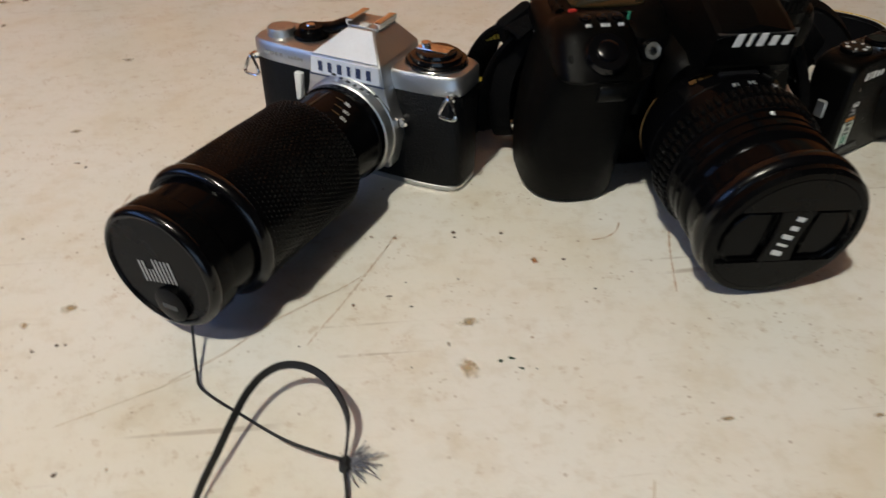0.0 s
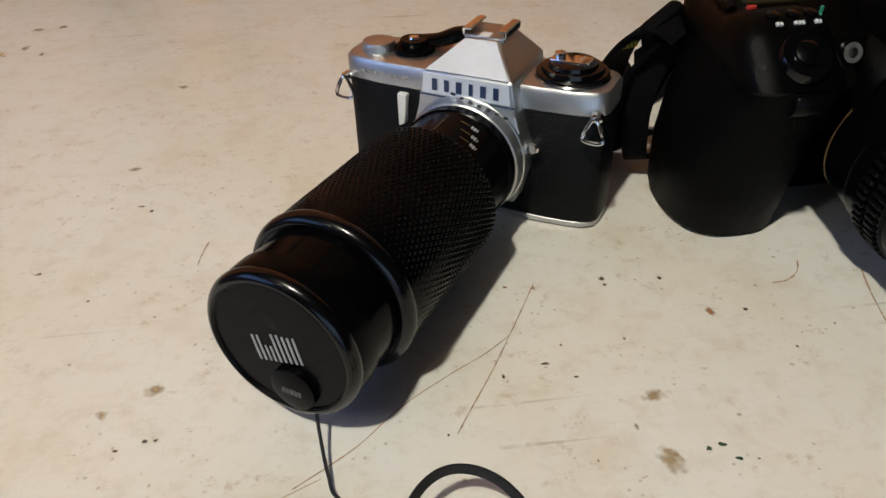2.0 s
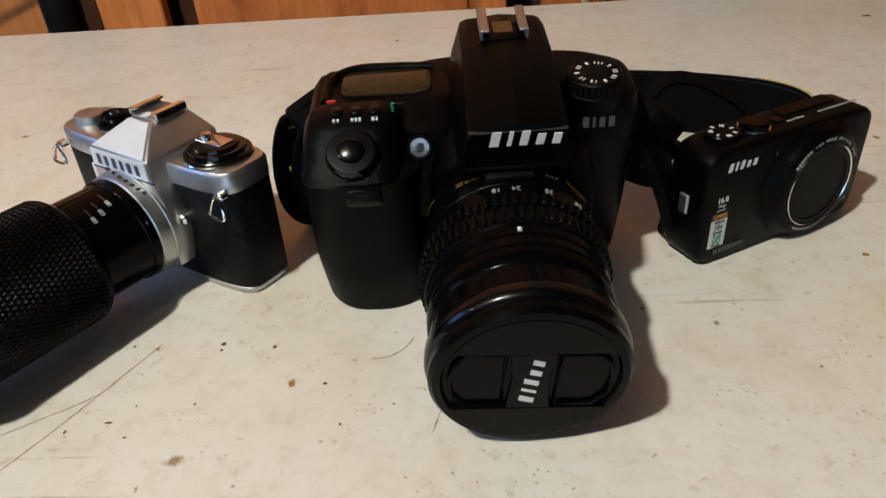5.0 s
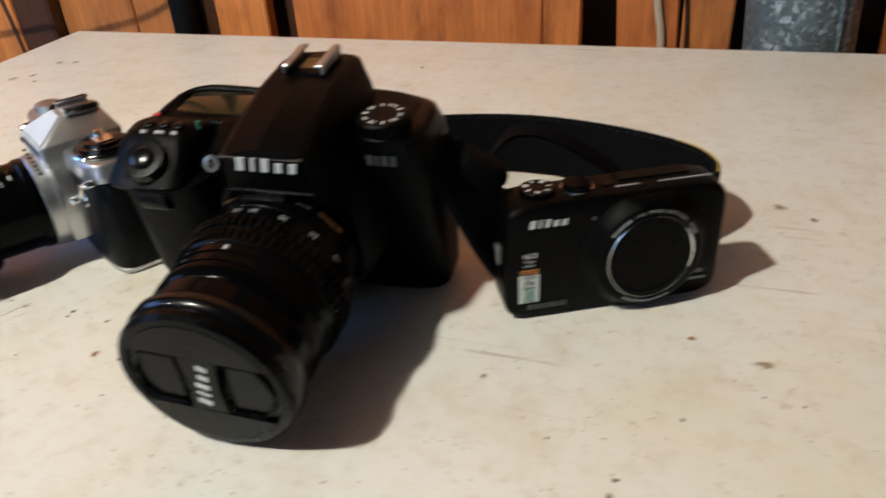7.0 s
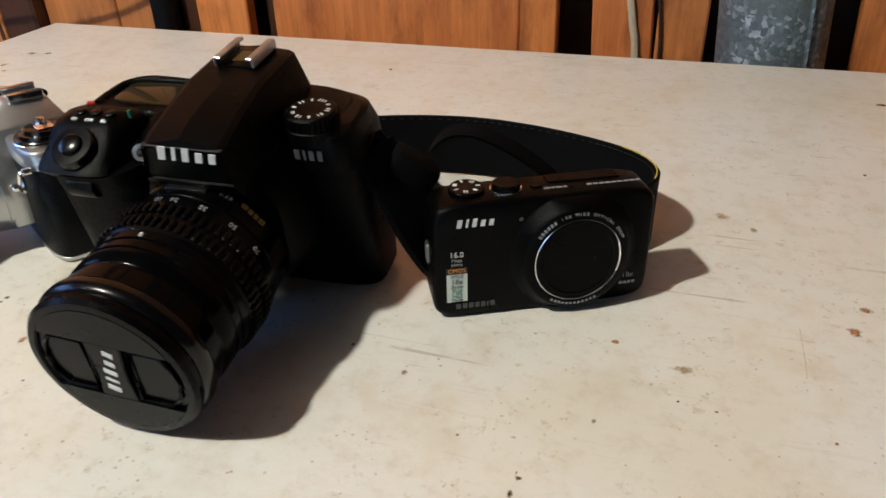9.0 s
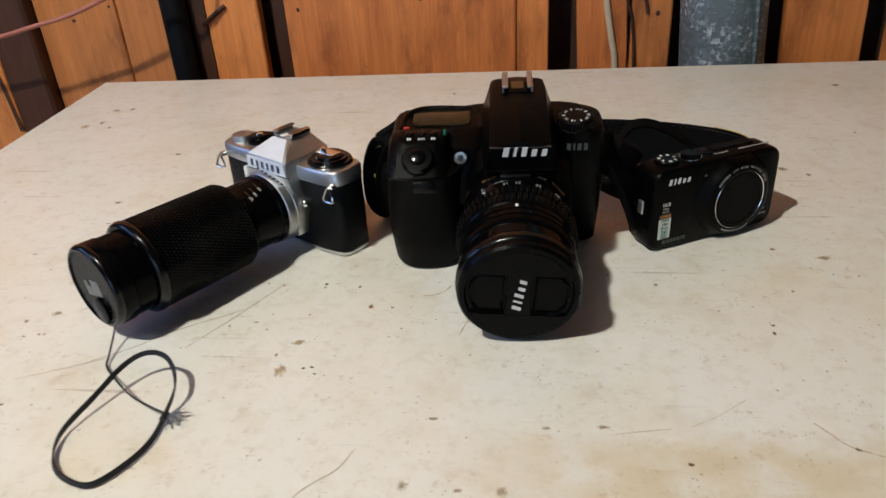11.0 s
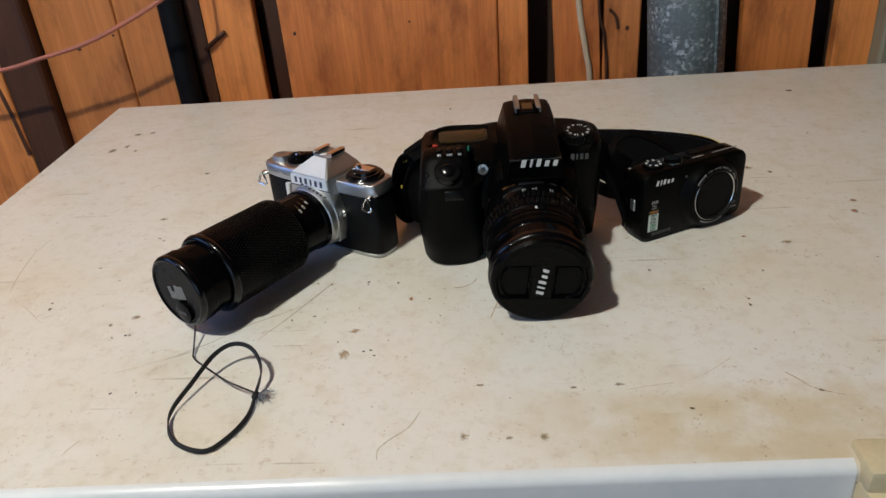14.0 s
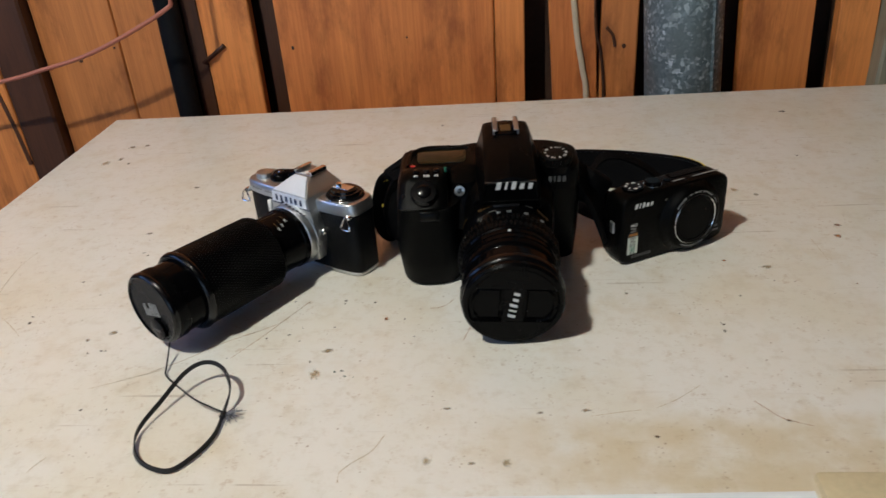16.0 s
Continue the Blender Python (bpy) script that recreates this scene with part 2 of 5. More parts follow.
def galvanised_material():
    """Dull zinc: angular crystal flakes of mixed grey, a few bright, with dark grime in broad patches."""
    mat = bpy.data.materials.new("galvanised_steel")
    mat.use_nodes = True
    nt = mat.node_tree
    N, L = nt.nodes.new, nt.links.new
    b = nt.nodes["Principled BSDF"]
    tc = N("ShaderNodeTexCoord")
    warp = N("ShaderNodeTexNoise")
    warp.inputs["Scale"].default_value, warp.inputs["Detail"].default_value = 60.0, 4
    L(tc.outputs["Object"], warp.inputs["Vector"])
    off = N("ShaderNodeVectorMath")
    off.operation = "MULTIPLY_ADD"
    L(warp.outputs["Color"], off.inputs[0])
    off.inputs[1].default_value = (0.016, 0.016, 0.016)
    L(tc.outputs["Object"], off.inputs[2])
    cells = N("ShaderNodeTexVoronoi")
    cells.inputs["Scale"].default_value = 210.0
    L(off.outputs[0], cells.inputs["Vector"])
    tone = N("ShaderNodeSeparateColor")
    L(cells.outputs["Color"], tone.inputs["Color"])
    ramp = N("ShaderNodeValToRGB")
    e = ramp.color_ramp.elements
    e[0].position, e[0].color = 0.15, (0.115, 0.155, 0.175, 1)
    e[1].position, e[1].color = 0.75, (0.22, 0.285, 0.320, 1)
    bright = e.new(0.93)
    bright.color = (0.52, 0.61, 0.68, 1)
    L(tone.outputs["Red"], ramp.inputs["Fac"])
    grime = N("ShaderNodeTexNoise")
    grime.inputs["Scale"].default_value, grime.inputs["Detail"].default_value = 24.0, 6
    L(tc.outputs["Object"], grime.inputs["Vector"])
    span = N("ShaderNodeMapRange")
    span.inputs["From Min"].default_value, span.inputs["From Max"].default_value, span.inputs["To Max"].default_value = 0.36, 0.62, 0.85
    L(grime.outputs["Fac"], span.inputs["Value"])
    mix = N("ShaderNodeMix")
    mix.data_type = "RGBA"
    L(span.outputs["Result"], mix.inputs["Factor"])
    L(ramp.outputs["Color"], mix.inputs["A"])
    mix.inputs["B"].default_value = (0.120, 0.155, 0.170, 1)
    L(mix.outputs["Result"], b.inputs["Base Color"])
    b.inputs["Metallic"].default_value = 0.35
    rr = N("ShaderNodeMapRange")
    rr.inputs["To Min"].default_value, rr.inputs["To Max"].default_value = 0.35, 0.60
    L(tone.outputs["Green"], rr.inputs["Value"])
    L(rr.outputs["Result"], b.inputs["Roughness"])
    return mat


ENAMEL = lid_material()
REDWOOD = wood_material("redwood", (0.84, 0.310, 0.080), (0.44, 0.122, 0.030), 0.0)
TANWOOD = wood_material("tan_board", (0.66, 0.245, 0.066), (0.34, 0.105, 0.027), 4.0)
DARKWOOD = wood_material("dark_brown_wood", (0.100, 0.034, 0.013), (0.026, 0.009, 0.004), 9.0)
GREYWOOD = wood_material("grey_post", (0.34, 0.33, 0.24), (0.18, 0.17, 0.12), 2.0)
WHITE_METAL = material("white_enamelled_steel", (0.72, 0.73, 0.74), 0.30, vary=0.05, scale=12, bump=0.05)
BEIGE = material("yellowed_plastic", (0.52, 0.44, 0.28), 0.45, vary=0.12, scale=40, bump=0.1)
GREY_INSET = material("dull_grey_plastic", (0.10, 0.10, 0.095), 0.5, vary=0.15, scale=60, bump=0.1)
GALV = galvanised_material()
PLASTER = material("unpainted_wall", (0.075, 0.058, 0.045), 0.8, vary=0.2, scale=6, bump=0.2, bump_scale=60)
CONCRETE = material("concrete", (0.14, 0.135, 0.13), 0.8, vary=0.2, scale=8, bump=0.3, bump_scale=80)
VOID = material("shaded_gap_backing", (0.045, 0.020, 0.011), 0.9, vary=0.3, scale=20)
BLACK_PIPE = material("black_iron", (0.004, 0.0045, 0.006), 0.6, vary=0.3, scale=30, bump=0.1, spec=0.15)
PINK_CABLE = material("faded_red_cable", (0.42, 0.14, 0.09), 0.5, vary=0.15, scale=60)
WHITE_CABLE = material("cream_cable", (0.55, 0.46, 0.33), 0.5, vary=0.15, scale=60)
CHROME = material("satin_chrome", (0.52, 0.525, 0.53), 0.40, metal=1.0, vary=0.05, scale=90, bump=0.02, bump_scale=900)
BRIGHT = material("polished_chrome", (0.80, 0.80, 0.80), 0.12, metal=1.0, vary=0.05, scale=90)
LEATHER = material("black_leatherette", (0.003, 0.003, 0.0032), 0.45, vary=0.2, scale=150, bump=0.55, bump_scale=900, spec=0.15)
BLACK_PAINT = material("black_lacquer", (0.0015, 0.0015, 0.0018), 0.14, vary=0.2, scale=60, bump=0.03, spec=0.06)
BLACK_SATIN = material("black_satin_metal", (0.0015, 0.0015, 0.0018), 0.2, vary=0.2, scale=80, bump=0.08, bump_scale=700, spec=0.08)
BODY_BLACK = material("black_polycarbonate", (0.0012, 0.0012, 0.0012), 0.3, vary=0.2, scale=120, bump=0.3, bump_scale=1500, spec=0.07)
GRIP_RUBBER = material("black_grip_rubber", (0.0015, 0.0015, 0.0015), 0.46, vary=0.2, scale=120, bump=0.5, bump_scale=1100, spec=0.05)
RIB_RUBBER = material("worn_black_rubber", (0.002, 0.002, 0.002), 0.34, vary=0.3, scale=150, bump=0.2, bump_scale=900, spec=0.12)
CAP_BLACK = material("black_cap_plastic", (0.0014, 0.0014, 0.0016), 0.26, vary=0.2, scale=90, bump=0.06, bump_scale=1400, spec=0.09)
WEBBING = material("black_nylon_webbing", (0.0016, 0.0016, 0.002), 0.7, vary=0.3, scale=300, bump=0.8, bump_scale=900, spec=0.07)
YELLOW_THREAD = material("yellow_thread", (0.62, 0.44, 0.05), 0.7, vary=0.2, scale=300)
WHITE_INK = material("white_ink", (0.66, 0.66, 0.65), 0.5, vary=0.06, scale=300)
GREY_INK = material("grey_ink", (0.28, 0.28, 0.28), 0.4, vary=0.08, scale=300)
BLUE_INK = material("dark_blue_ink", (0.020, 0.035, 0.09), 0.4, vary=0.1, scale=300)
BLACK_INK = material("black_ink", (0.015, 0.015, 0.015), 0.5, vary=0.1, scale=300)
GOLD_INK = material("gold_ink", (0.11, 0.060, 0.020), 0.4, metal=0.4, vary=0.15, scale=300)
ORANGE_INK = material("orange_ink", (0.75, 0.27, 0.03), 0.5, vary=0.1, scale=300)
RED_INK = material("red_ink", (0.50, 0.04, 0.03), 0.4, vary=0.1, scale=300)
GREEN_INK = material("green_ink", (0.03, 0.22, 0.13), 0.5, vary=0.1, scale=300)
STICKER = material("pale_sticker", (0.62, 0.68, 0.62), 0.45, vary=0.06, scale=150)
LCD = material("lcd_panel", (0.020, 0.015, 0.007), 0.06, vary=0.1, scale=60, coat=0.0, spec=0.3)
DARK_GLASS = material("dark_lens_glass", (0.008, 0.008, 0.009), 0.05, vary=0.1, scale=60, coat=0.6)
LAMP_GLASS = material("clear_reflector", (0.30, 0.30, 0.29), 0.12, metal=0.7, vary=0.2, scale=300, bump=0.3)
PLATE = material("daylit_chrome_plate", (0.74, 0.78, 0.86), 0.45, metal=0.35, vary=0.04, scale=90)
DIM_INK = material("worn_grey_ink", (0.06, 0.06, 0.06), 0.5, vary=0.15, scale=300)
GLOSS_BLACK = material("polished_black_rim", (0.0015, 0.0015, 0.002), 0.20, vary=0.1, scale=60, spec=0.36)
CORD = material("black_elastic_cord", (0.003, 0.003, 0.0035), 0.6, vary=0.2, scale=400, bump=0.4, bump_scale=1500)
FRAY = material("frayed_grey_thread", (0.16, 0.16, 0.19), 0.8, vary=0.2, scale=400)
RUST = material("rust_stain", (0.50, 0.19, 0.045), 0.8, vary=0.45, scale=300, bump=0.2, ragged=420.0, cover=0.85)
BROWN = material("brown_spot", (0.13, 0.060, 0.030), 0.7, vary=0.4, scale=350, bump=0.2, ragged=500.0, cover=0.95)
TAN_MARK = material("tan_flake", (0.50, 0.36, 0.20), 0.7, vary=0.22, scale=220, bump=0.2, ragged=320.0, cover=0.60)
SCORED = material("scored_line", (0.40, 0.245, 0.135), 0.7, vary=0.3, scale=300)
FAINT_LINE = material("faint_line", (0.52, 0.43, 0.31), 0.7, vary=0.2, scale=300)
GREEN_MARK = material("dark_green_fleck", (0.03, 0.06, 0.035), 0.6, vary=0.3, scale=300)


# ---- building blocks ----
def part(name, bm, mat, parent, label="", smooth=35):
    """Links a bmesh as one mesh object under a thing or a part."""
    bmesh.ops.recalc_face_normals(bm, faces=bm.faces)
    me = bpy.data.meshes.new(name)
    bm.to_mesh(me)
    bm.free()
    for m in mat if isinstance(mat, (list, tuple)) else (mat,):
        me.materials.append(m)
    me.polygons.foreach_set("use_smooth", [True] * len(me.polygons))
    me.set_sharp_from_angle(angle=radians(smooth))
    ob = new(name, me)
    if parent is not None:
        ob.parent = parent
    return tagged(ob, label)


def thing(name, m, label, category, group="", kind=""):
    ob = new(name)
    ob.empty_display_size = 0.02
    ob.matrix_basis = m
    return tagged(ob, label, category, group, kind)


def rbox(x0, x1, y0, y1, z0, z1, bevel=0.0, segs=2, bm=None):
    """A box between two corners with rounded edges."""
    mine = bmesh.new()
    bmesh.ops.create_cube(mine, size=1.0)
    for v in mine.verts:
        v.co = Vector(((x0 + x1) / 2 + v.co.x * (x1 - x0), (y0 + y1) / 2 + v.co.y * (y1 - y0), (z0 + z1) / 2 + v.co.z * (z1 - z0)))
    if bevel:
        bmesh.ops.bevel(mine, geom=mine.edges[:], offset=bevel, segments=segs, profile=0.5, affect="EDGES")
    return merge(bm, mine)


def merge(bm, other):
    if bm is None:
        return other
    me = bpy.data.meshes.new("t")
    other.to_mesh(me)
    other.free()
    bm.from_mesh(me)
    bpy.data.meshes.remove(me)
    return bm


def loft(sections, bm=None, caps=True):
    """Skin over closed loops with equal counts of points."""
    mine = bmesh.new()
    loops = [[mine.verts.new(p) for p in sec] for sec in sections]
    n = len(loops[0])
    for a, c in zip(loops, loops[1:]):
        for i in range(n):
            mine.faces.new((a[i], a[(i + 1) % n], c[(i + 1) % n], c[i]))
    if caps:
        mine.faces.new(list(reversed(loops[0])))
        mine.faces.new(loops[-1])
    return merge(bm, mine)


def oval(cx, cy, hx, hy, power=4.0, n=40):
    """A rounded rectangle as a superellipse."""
    out = []
    for i in range(n):
        a = 2 * math.pi * i / n
        c, s = math.cos(a), math.sin(a)
        out.append((cx + hx * math.copysign(abs(c) ** (2 / power), c), cy + hy * math.copysign(abs(s) ** (2 / power), s)))
    return out


def lathe(profile, n=64, axis="y", centre=(0, 0, 0), bm=None, closed=True):
    """Turns (distance along the axis, radius) pairs round an axis."""
    secs = []
    for d, r in profile:
        ring = []
        for i in range(n):
            a = 2 * math.pi * i / n
            u, v = r * math.cos(a), r * math.sin(a)
            p = (u, d, v) if axis == "y" else (u, v, d)
            ring.append((p[0] + centre[0], p[1] + centre[1], p[2] + centre[2]))
        secs.append(ring)
    return loft(secs, bm, closed)


def extrude(outline, y0, y1, bevel=0.0, bm=None, plane="xz", segs=2):
    """An outline given in x and z (or x and y) drawn out along the third axis."""
    mine = bmesh.new()
    place = (lambda p, d: (p[0], d, p[1])) if plane == "xz" else (lambda p, d: (p[0], p[1], d))
    a = [mine.verts.new(place(p, y0)) for p in outline]
    c = [mine.verts.new(place(p, y1)) for p in outline]
    n = len(outline)
    mine.faces.new(a)
    mine.faces.new(list(reversed(c)))
    for i in range(n):
        mine.faces.new((a[i], c[i], c[(i + 1) % n], a[(i + 1) % n]))
    bmesh.ops.recalc_face_normals(mine, faces=mine.faces)
    if bevel:
        bmesh.ops.bevel(mine, geom=mine.edges[:], offset=bevel, segments=segs, profile=0.5, affect="EDGES")
    return merge(bm, mine)


def curve(points, steps=8, closed=False):
    """Catmull-Rom points through the given ones."""
    p = [Vector(q) for q in points]
    n = len(p)
    out = []
    for i in range(n if closed else n - 1):
        get = (lambda k: p[k % n]) if closed else (lambda k: p[max(0, min(n - 1, k))])
        a, b, c, d = get(i - 1), get(i), get(i + 1), get(i + 2)
        for s in range(steps):
            t = s / steps
            out.append(0.5 * (2 * b + (c - a) * t + (2 * a - 5 * b + 4 * c - d) * t * t + (3 * b - a - 3 * c + d) * t ** 3))
    if not closed:
        out.append(p[-1])
    return out


def tube(points, radius, n=8, bm=None, closed=False, flat=1.0):
    secs = []
    m = len(points)
    for i, q in enumerate(points):
        nxt, prv = points[(i + 1) % m if closed else min(m - 1, i + 1)], points[(i - 1) % m if closed else max(0, i - 1)]
        d = (nxt - prv).normalized()
        side = d.cross(Vector((0, 0, 1)))
        side = side.normalized() if side.length > 0.05 else Vector((1, 0, 0))
        up = side.cross(d)
        secs.append([q + side * radius * math.cos(2 * math.pi * k / n) + up * radius * flat * math.sin(2 * math.pi * k / n) for k in range(n)])
    if closed:
        secs.append(secs[0])
    return loft(secs, bm, not closed)


def ribbon(points, ups, width, thick, bm=None):
    """A flat band along points; ups gives the direction of its width at each one."""
    secs = []
    m = len(points)
    for i, (q, u) in enumerate(zip(points, ups)):
        d = (points[min(m - 1, i + 1)] - points[max(0, i - 1)]).normalized()
        u = Vector(u).normalized()
        s = d.cross(u).normalized()
        u = s.cross(d).normalized()
        w, h = width / 2, thick / 2
        secs.append([q + u * w * 0.94 + s * h, q + u * w + s * 0, q + u * w * 0.94 - s * h, q - u * w * 0.94 - s * h, q - u * w, q - u * w * 0.94 + s * h])
    return loft(secs, bm)


def letters(text, size, m, thick=0.0002):
    """Raised writing in the built-in font, as a bmesh, centred on m, facing m's +z."""
    cu = bpy.data.curves.new("t", "FONT")
    cu.body, cu.size, cu.extrude, cu.align_x, cu.align_y = text, size, thick, "CENTER", "CENTER"
    cu.resolution_u = 2
    ob = new("t", cu)
    me = bpy.data.meshes.new_from_object(ob.evaluated_get(bpy.context.evaluated_depsgraph_get()))
    bm = bmesh.new()
    bm.from_mesh(me)
    bm.transform(m)
    bpy.data.objects.remove(ob)
    bpy.data.curves.remove(cu)
    bpy.data.meshes.remove(me)
    return bm


def bars(widths, height, m, gap, slant=0.0, tall=(), thick=0.0003):
    """A word as plain upright bars, one for each letter, centred on m."""
    bm = bmesh.new()
    total = sum(widths) + gap * (len(widths) - 1)
    x = -total / 2
    for i, w in enumerate(widths):
        h = height * (tall[i] if tall else 1.0)
        o = [(x, 0), (x + w, 0), (x + w + slant * h, h), (x + slant * h, h)]
        extrude(o, 0, thick, 0, bm, "xy")
        x += w + gap
    bm.transform(m @ Matrix.Translation((0, -height / 2, 0)))
    return bm


def bar_parts(name, widths, height, m, gap, mat, parent, slant=0.0, tall=(), thick=0.0003, label=""):
    """The same, each bar a part of its own."""
    total = sum(widths) + gap * (len(widths) - 1)
    x = -total / 2
    for i, w in enumerate(widths):
        part(name, bars([w], height, m @ Matrix.Translation((x + w / 2, 0, 0)), 0, slant, tall[i:i + 1], thick), mat, parent, label)
        x += w + gap


def front(x, y, z, rx=0.0):
    """A plane that faces -y at that place, its x to the right and its y upwards."""
    return pose(x, y, z, 90 + rx, 0, 0)


def flat(x, y, z, rz=0.0):
    return pose(x, y, z, 0, 0, rz)


def ray_xy(r, a):
    return r * math.cos(a), r * math.sin(a)


# ---- the setting: a garage with open studs ----
FLOOR = -0.87


def slab(name, x0, x1, y0, y1, z0, z1, mat, label, bevel=0.0):
    ob = part(name, rbox(x0, x1, y0, y1, z0, z1, bevel), mat, None)
    return tagged(ob, label, name.split("_")[0], kind="structure")


slab("floor", -2.6, 2.6, -3.6, 1.15, FLOOR - 0.10, FLOOR, CONCRETE, "grey concrete garage floor")
slab("ceiling", -2.6, 2.6, -3.6, 1.15, 1.62, 1.72, PLASTER, "dull brown garage ceiling")
# backing sheet: the shade inside the board gaps is put into its near-black colour
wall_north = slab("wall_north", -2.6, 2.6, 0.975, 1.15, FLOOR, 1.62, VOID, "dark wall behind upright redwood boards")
slab("wall_west_1", -2.6, -2.45, -3.6, -1.05, FLOOR, 1.62, PLASTER, "plain brown garage wall")
slab("wall_west_2", -2.6, -2.45, 0.60, 0.975, FLOOR, 1.62, PLASTER, "plain brown garage wall")
slab("wall_west_3", -2.6, -2.45, -1.05, 0.60, FLOOR, 0.52, PLASTER, "plain brown garage wall below the window")
slab("wall_west_4", -2.6, -2.45, -1.05, 0.60, 1.34, 1.62, PLASTER, "plain brown garage wall above the window")
slab("wall_east", 2.45, 2.6, -3.6, 0.975, FLOOR, 1.62, PLASTER, "plain brown garage wall")
slab("wall_south_1", -2.45, -1.9, -3.6, -3.45, FLOOR, 1.62, PLASTER, "plain brown wall beside the open garage door")
slab("wall_south_2", 0.9, 2.45, -3.6, -3.45, FLOOR, 1.62, PLASTER, "plain brown wall beside the open garage door")
slab("wall_south_3", -1.9, 0.9, -3.6, -3.45, 1.30, 1.62, PLASTER, "plain brown wall above the open garage door")
ground = slab("ground", -60, 60, -90, -3.6, FLOOR - 0.12, FLOOR - 0.02, CONCRETE, "grey driveway outside")


def board(x0, x1, y, mat, thick=0.022, z1=1.60, lean=0.0):
    bm = rbox(x0, x1, y, y + thick, FLOOR, z1, 0.002, 1)
    rng = random.Random(int((x0 + 5) * 1000))
    for v in bm.verts:
        v.co.x += 0.0015 * math.sin(v.co.z * 9 + x0 * 40) + lean * v.co.z + rng.uniform(-0.0006, 0.0006)
    return part("board", bm, mat, wall_north)


# upright boards, from one end of the freezer to the other, with dark gaps between them
board(-1.34, -0.83, 0.935, REDWOOD)
board(-0.830, -0.722, 0.878, REDWOOD, lean=-0.02)
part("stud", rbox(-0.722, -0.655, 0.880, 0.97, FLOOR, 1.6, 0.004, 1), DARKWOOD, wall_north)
board(-0.652, -0.520, 0.902, TANWOOD)
board(-0.519, -0.425, 0.903, TANWOOD)
# dark strip added beside the pipe, the gap's shade put into its colour
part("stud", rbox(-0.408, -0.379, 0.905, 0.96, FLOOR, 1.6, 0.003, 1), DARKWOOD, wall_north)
board(-0.378, -0.296, 0.898, REDWOOD)
# another added strip, dark brown for the shaded gap by the red board
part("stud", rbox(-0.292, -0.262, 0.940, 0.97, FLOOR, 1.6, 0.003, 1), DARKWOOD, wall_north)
board(-0.257, 0.085, 0.902, REDWOOD)
board(0.0865, 0.132, 0.900, REDWOOD)
board(0.175, 0.246, 0.902, REDWOOD, lean=-0.05)
board(0.250, 0.306, 0.905, TANWOOD)
board(0.462, 0.569, 0.902, REDWOOD, lean=-0.05)
board(0.604, 0.662, 0.902, REDWOOD, lean=-0.04)
part("post", rbox(0.660, 0.76, 0.870, 0.97, FLOOR, 1.6, 0.004, 1), GREYWOOD, wall_north)
board(0.78, 1.01, 0.904, REDWOOD)
board(1.04, 1.43, 0.904, REDWOOD)


def wood_mark(points, radius, y):
    """A dark split, drip line or drawn shadow on the face of a board."""
    part("crack", tube(curve([(x, y, z) for x, z in points], 5), radius, 6, None, False, 0.9), DARKWOOD, wall_north)


# dark splits that run across and down the boards; the first is a drawn cable shadow
wood_mark([(-0.383, 0.036), (-0.366, 0.048), (-0.345, 0.062)], 0.0045, 0.896)
wood_mark([(0.236, 0.30), (0.240, 0.077), (0.251, 0.02), (0.258, -0.055), (0.262, -0.25)], 0.0028, 0.903)
wood_mark([(0.258, 0.060), (0.268, 0.048), (0.272, 0.030)], 0.0030, 0.904)
wood_mark([(-0.738, 0.02), (-0.728, -0.05), (-0.722, -0.12)], 0.0040, 0.878)


def knot(x, z, y, rx, rz):
    bm = bmesh.new()
    rings = [[(x + k * rx * math.cos(2 * math.pi * i / 14) * (1 + 0.15 * math.sin(3 * i)), y - d, z + k * rz * math.sin(2 * math.pi * i / 14)) for i in range(14)] for k, d in ((1.0, -0.001), (0.9, 0.0006), (0.4, 0.0012))]
    loft(rings, bm)
    part("knot", bm, DARKWOOD, wall_north)


knot(-0.592, 0.047, 0.902, 0.0034, 0.0026)
knot(-0.530, 0.066, 0.902, 0.0022, 0.0020)
knot(-0.236, 0.052, 0.902, 0.0026, 0.0034)
knot(-0.052, 0.060, 0.902, 0.0018, 0.0018)
knot(0.286, 0.030, 0.905, 0.0034, 0.0040)

# black iron pipe and the galvanised flue
black_pipe = tagged(part("black_pipe", lathe([(FLOOR, 0.0185), (1.6, 0.0185)], 24, "z", (-0.420, 0.885, 0)), BLACK_PIPE, None),
                    "black iron pipe standing against the board wall", "pipe")
flue = thing("galvanised_pipe", pose(0.374, 0.888, 0) @ pose(0, 0, 0, 0, -4, 0) @ pose(0, 0, FLOOR), "mottled grey galvanised steel pipe standing at the wall", "pipe")
part("pipe_wall", lathe([(0, 0.0575), (2.45, 0.0575), (2.45, 0.0555), (0, 0.0555), (0, 0.0575)], 48, "z", closed=False), GALV, flue)
part("seam", rbox(0.030, 0.034, -0.0505, -0.046, 0, 2.45, 0.0005, 1), GALV, flue)

# red cable sagging across the wall, cream cable running up it
pts = curve([(-1.20, 0.80, -0.02), (-0.86, 0.80, 0.018), (-0.668, 0.80, 0.045), (-0.597, 0.80, 0.060), (-0.526, 0.80, 0.077), (-0.455, 0.80, 0.104), (-0.384, 0.80, 0.138), (-0.374, 0.80, 0.152), (-0.370, 0.80, 0.20), (-0.370, 0.80, 0.34), (-0.370, 0.82, 0.70)], 6)
tagged(part("red_cable", tube(pts, 0.0032), PINK_CABLE, None), "faded red cable sagging along the wooden wall", "cable")
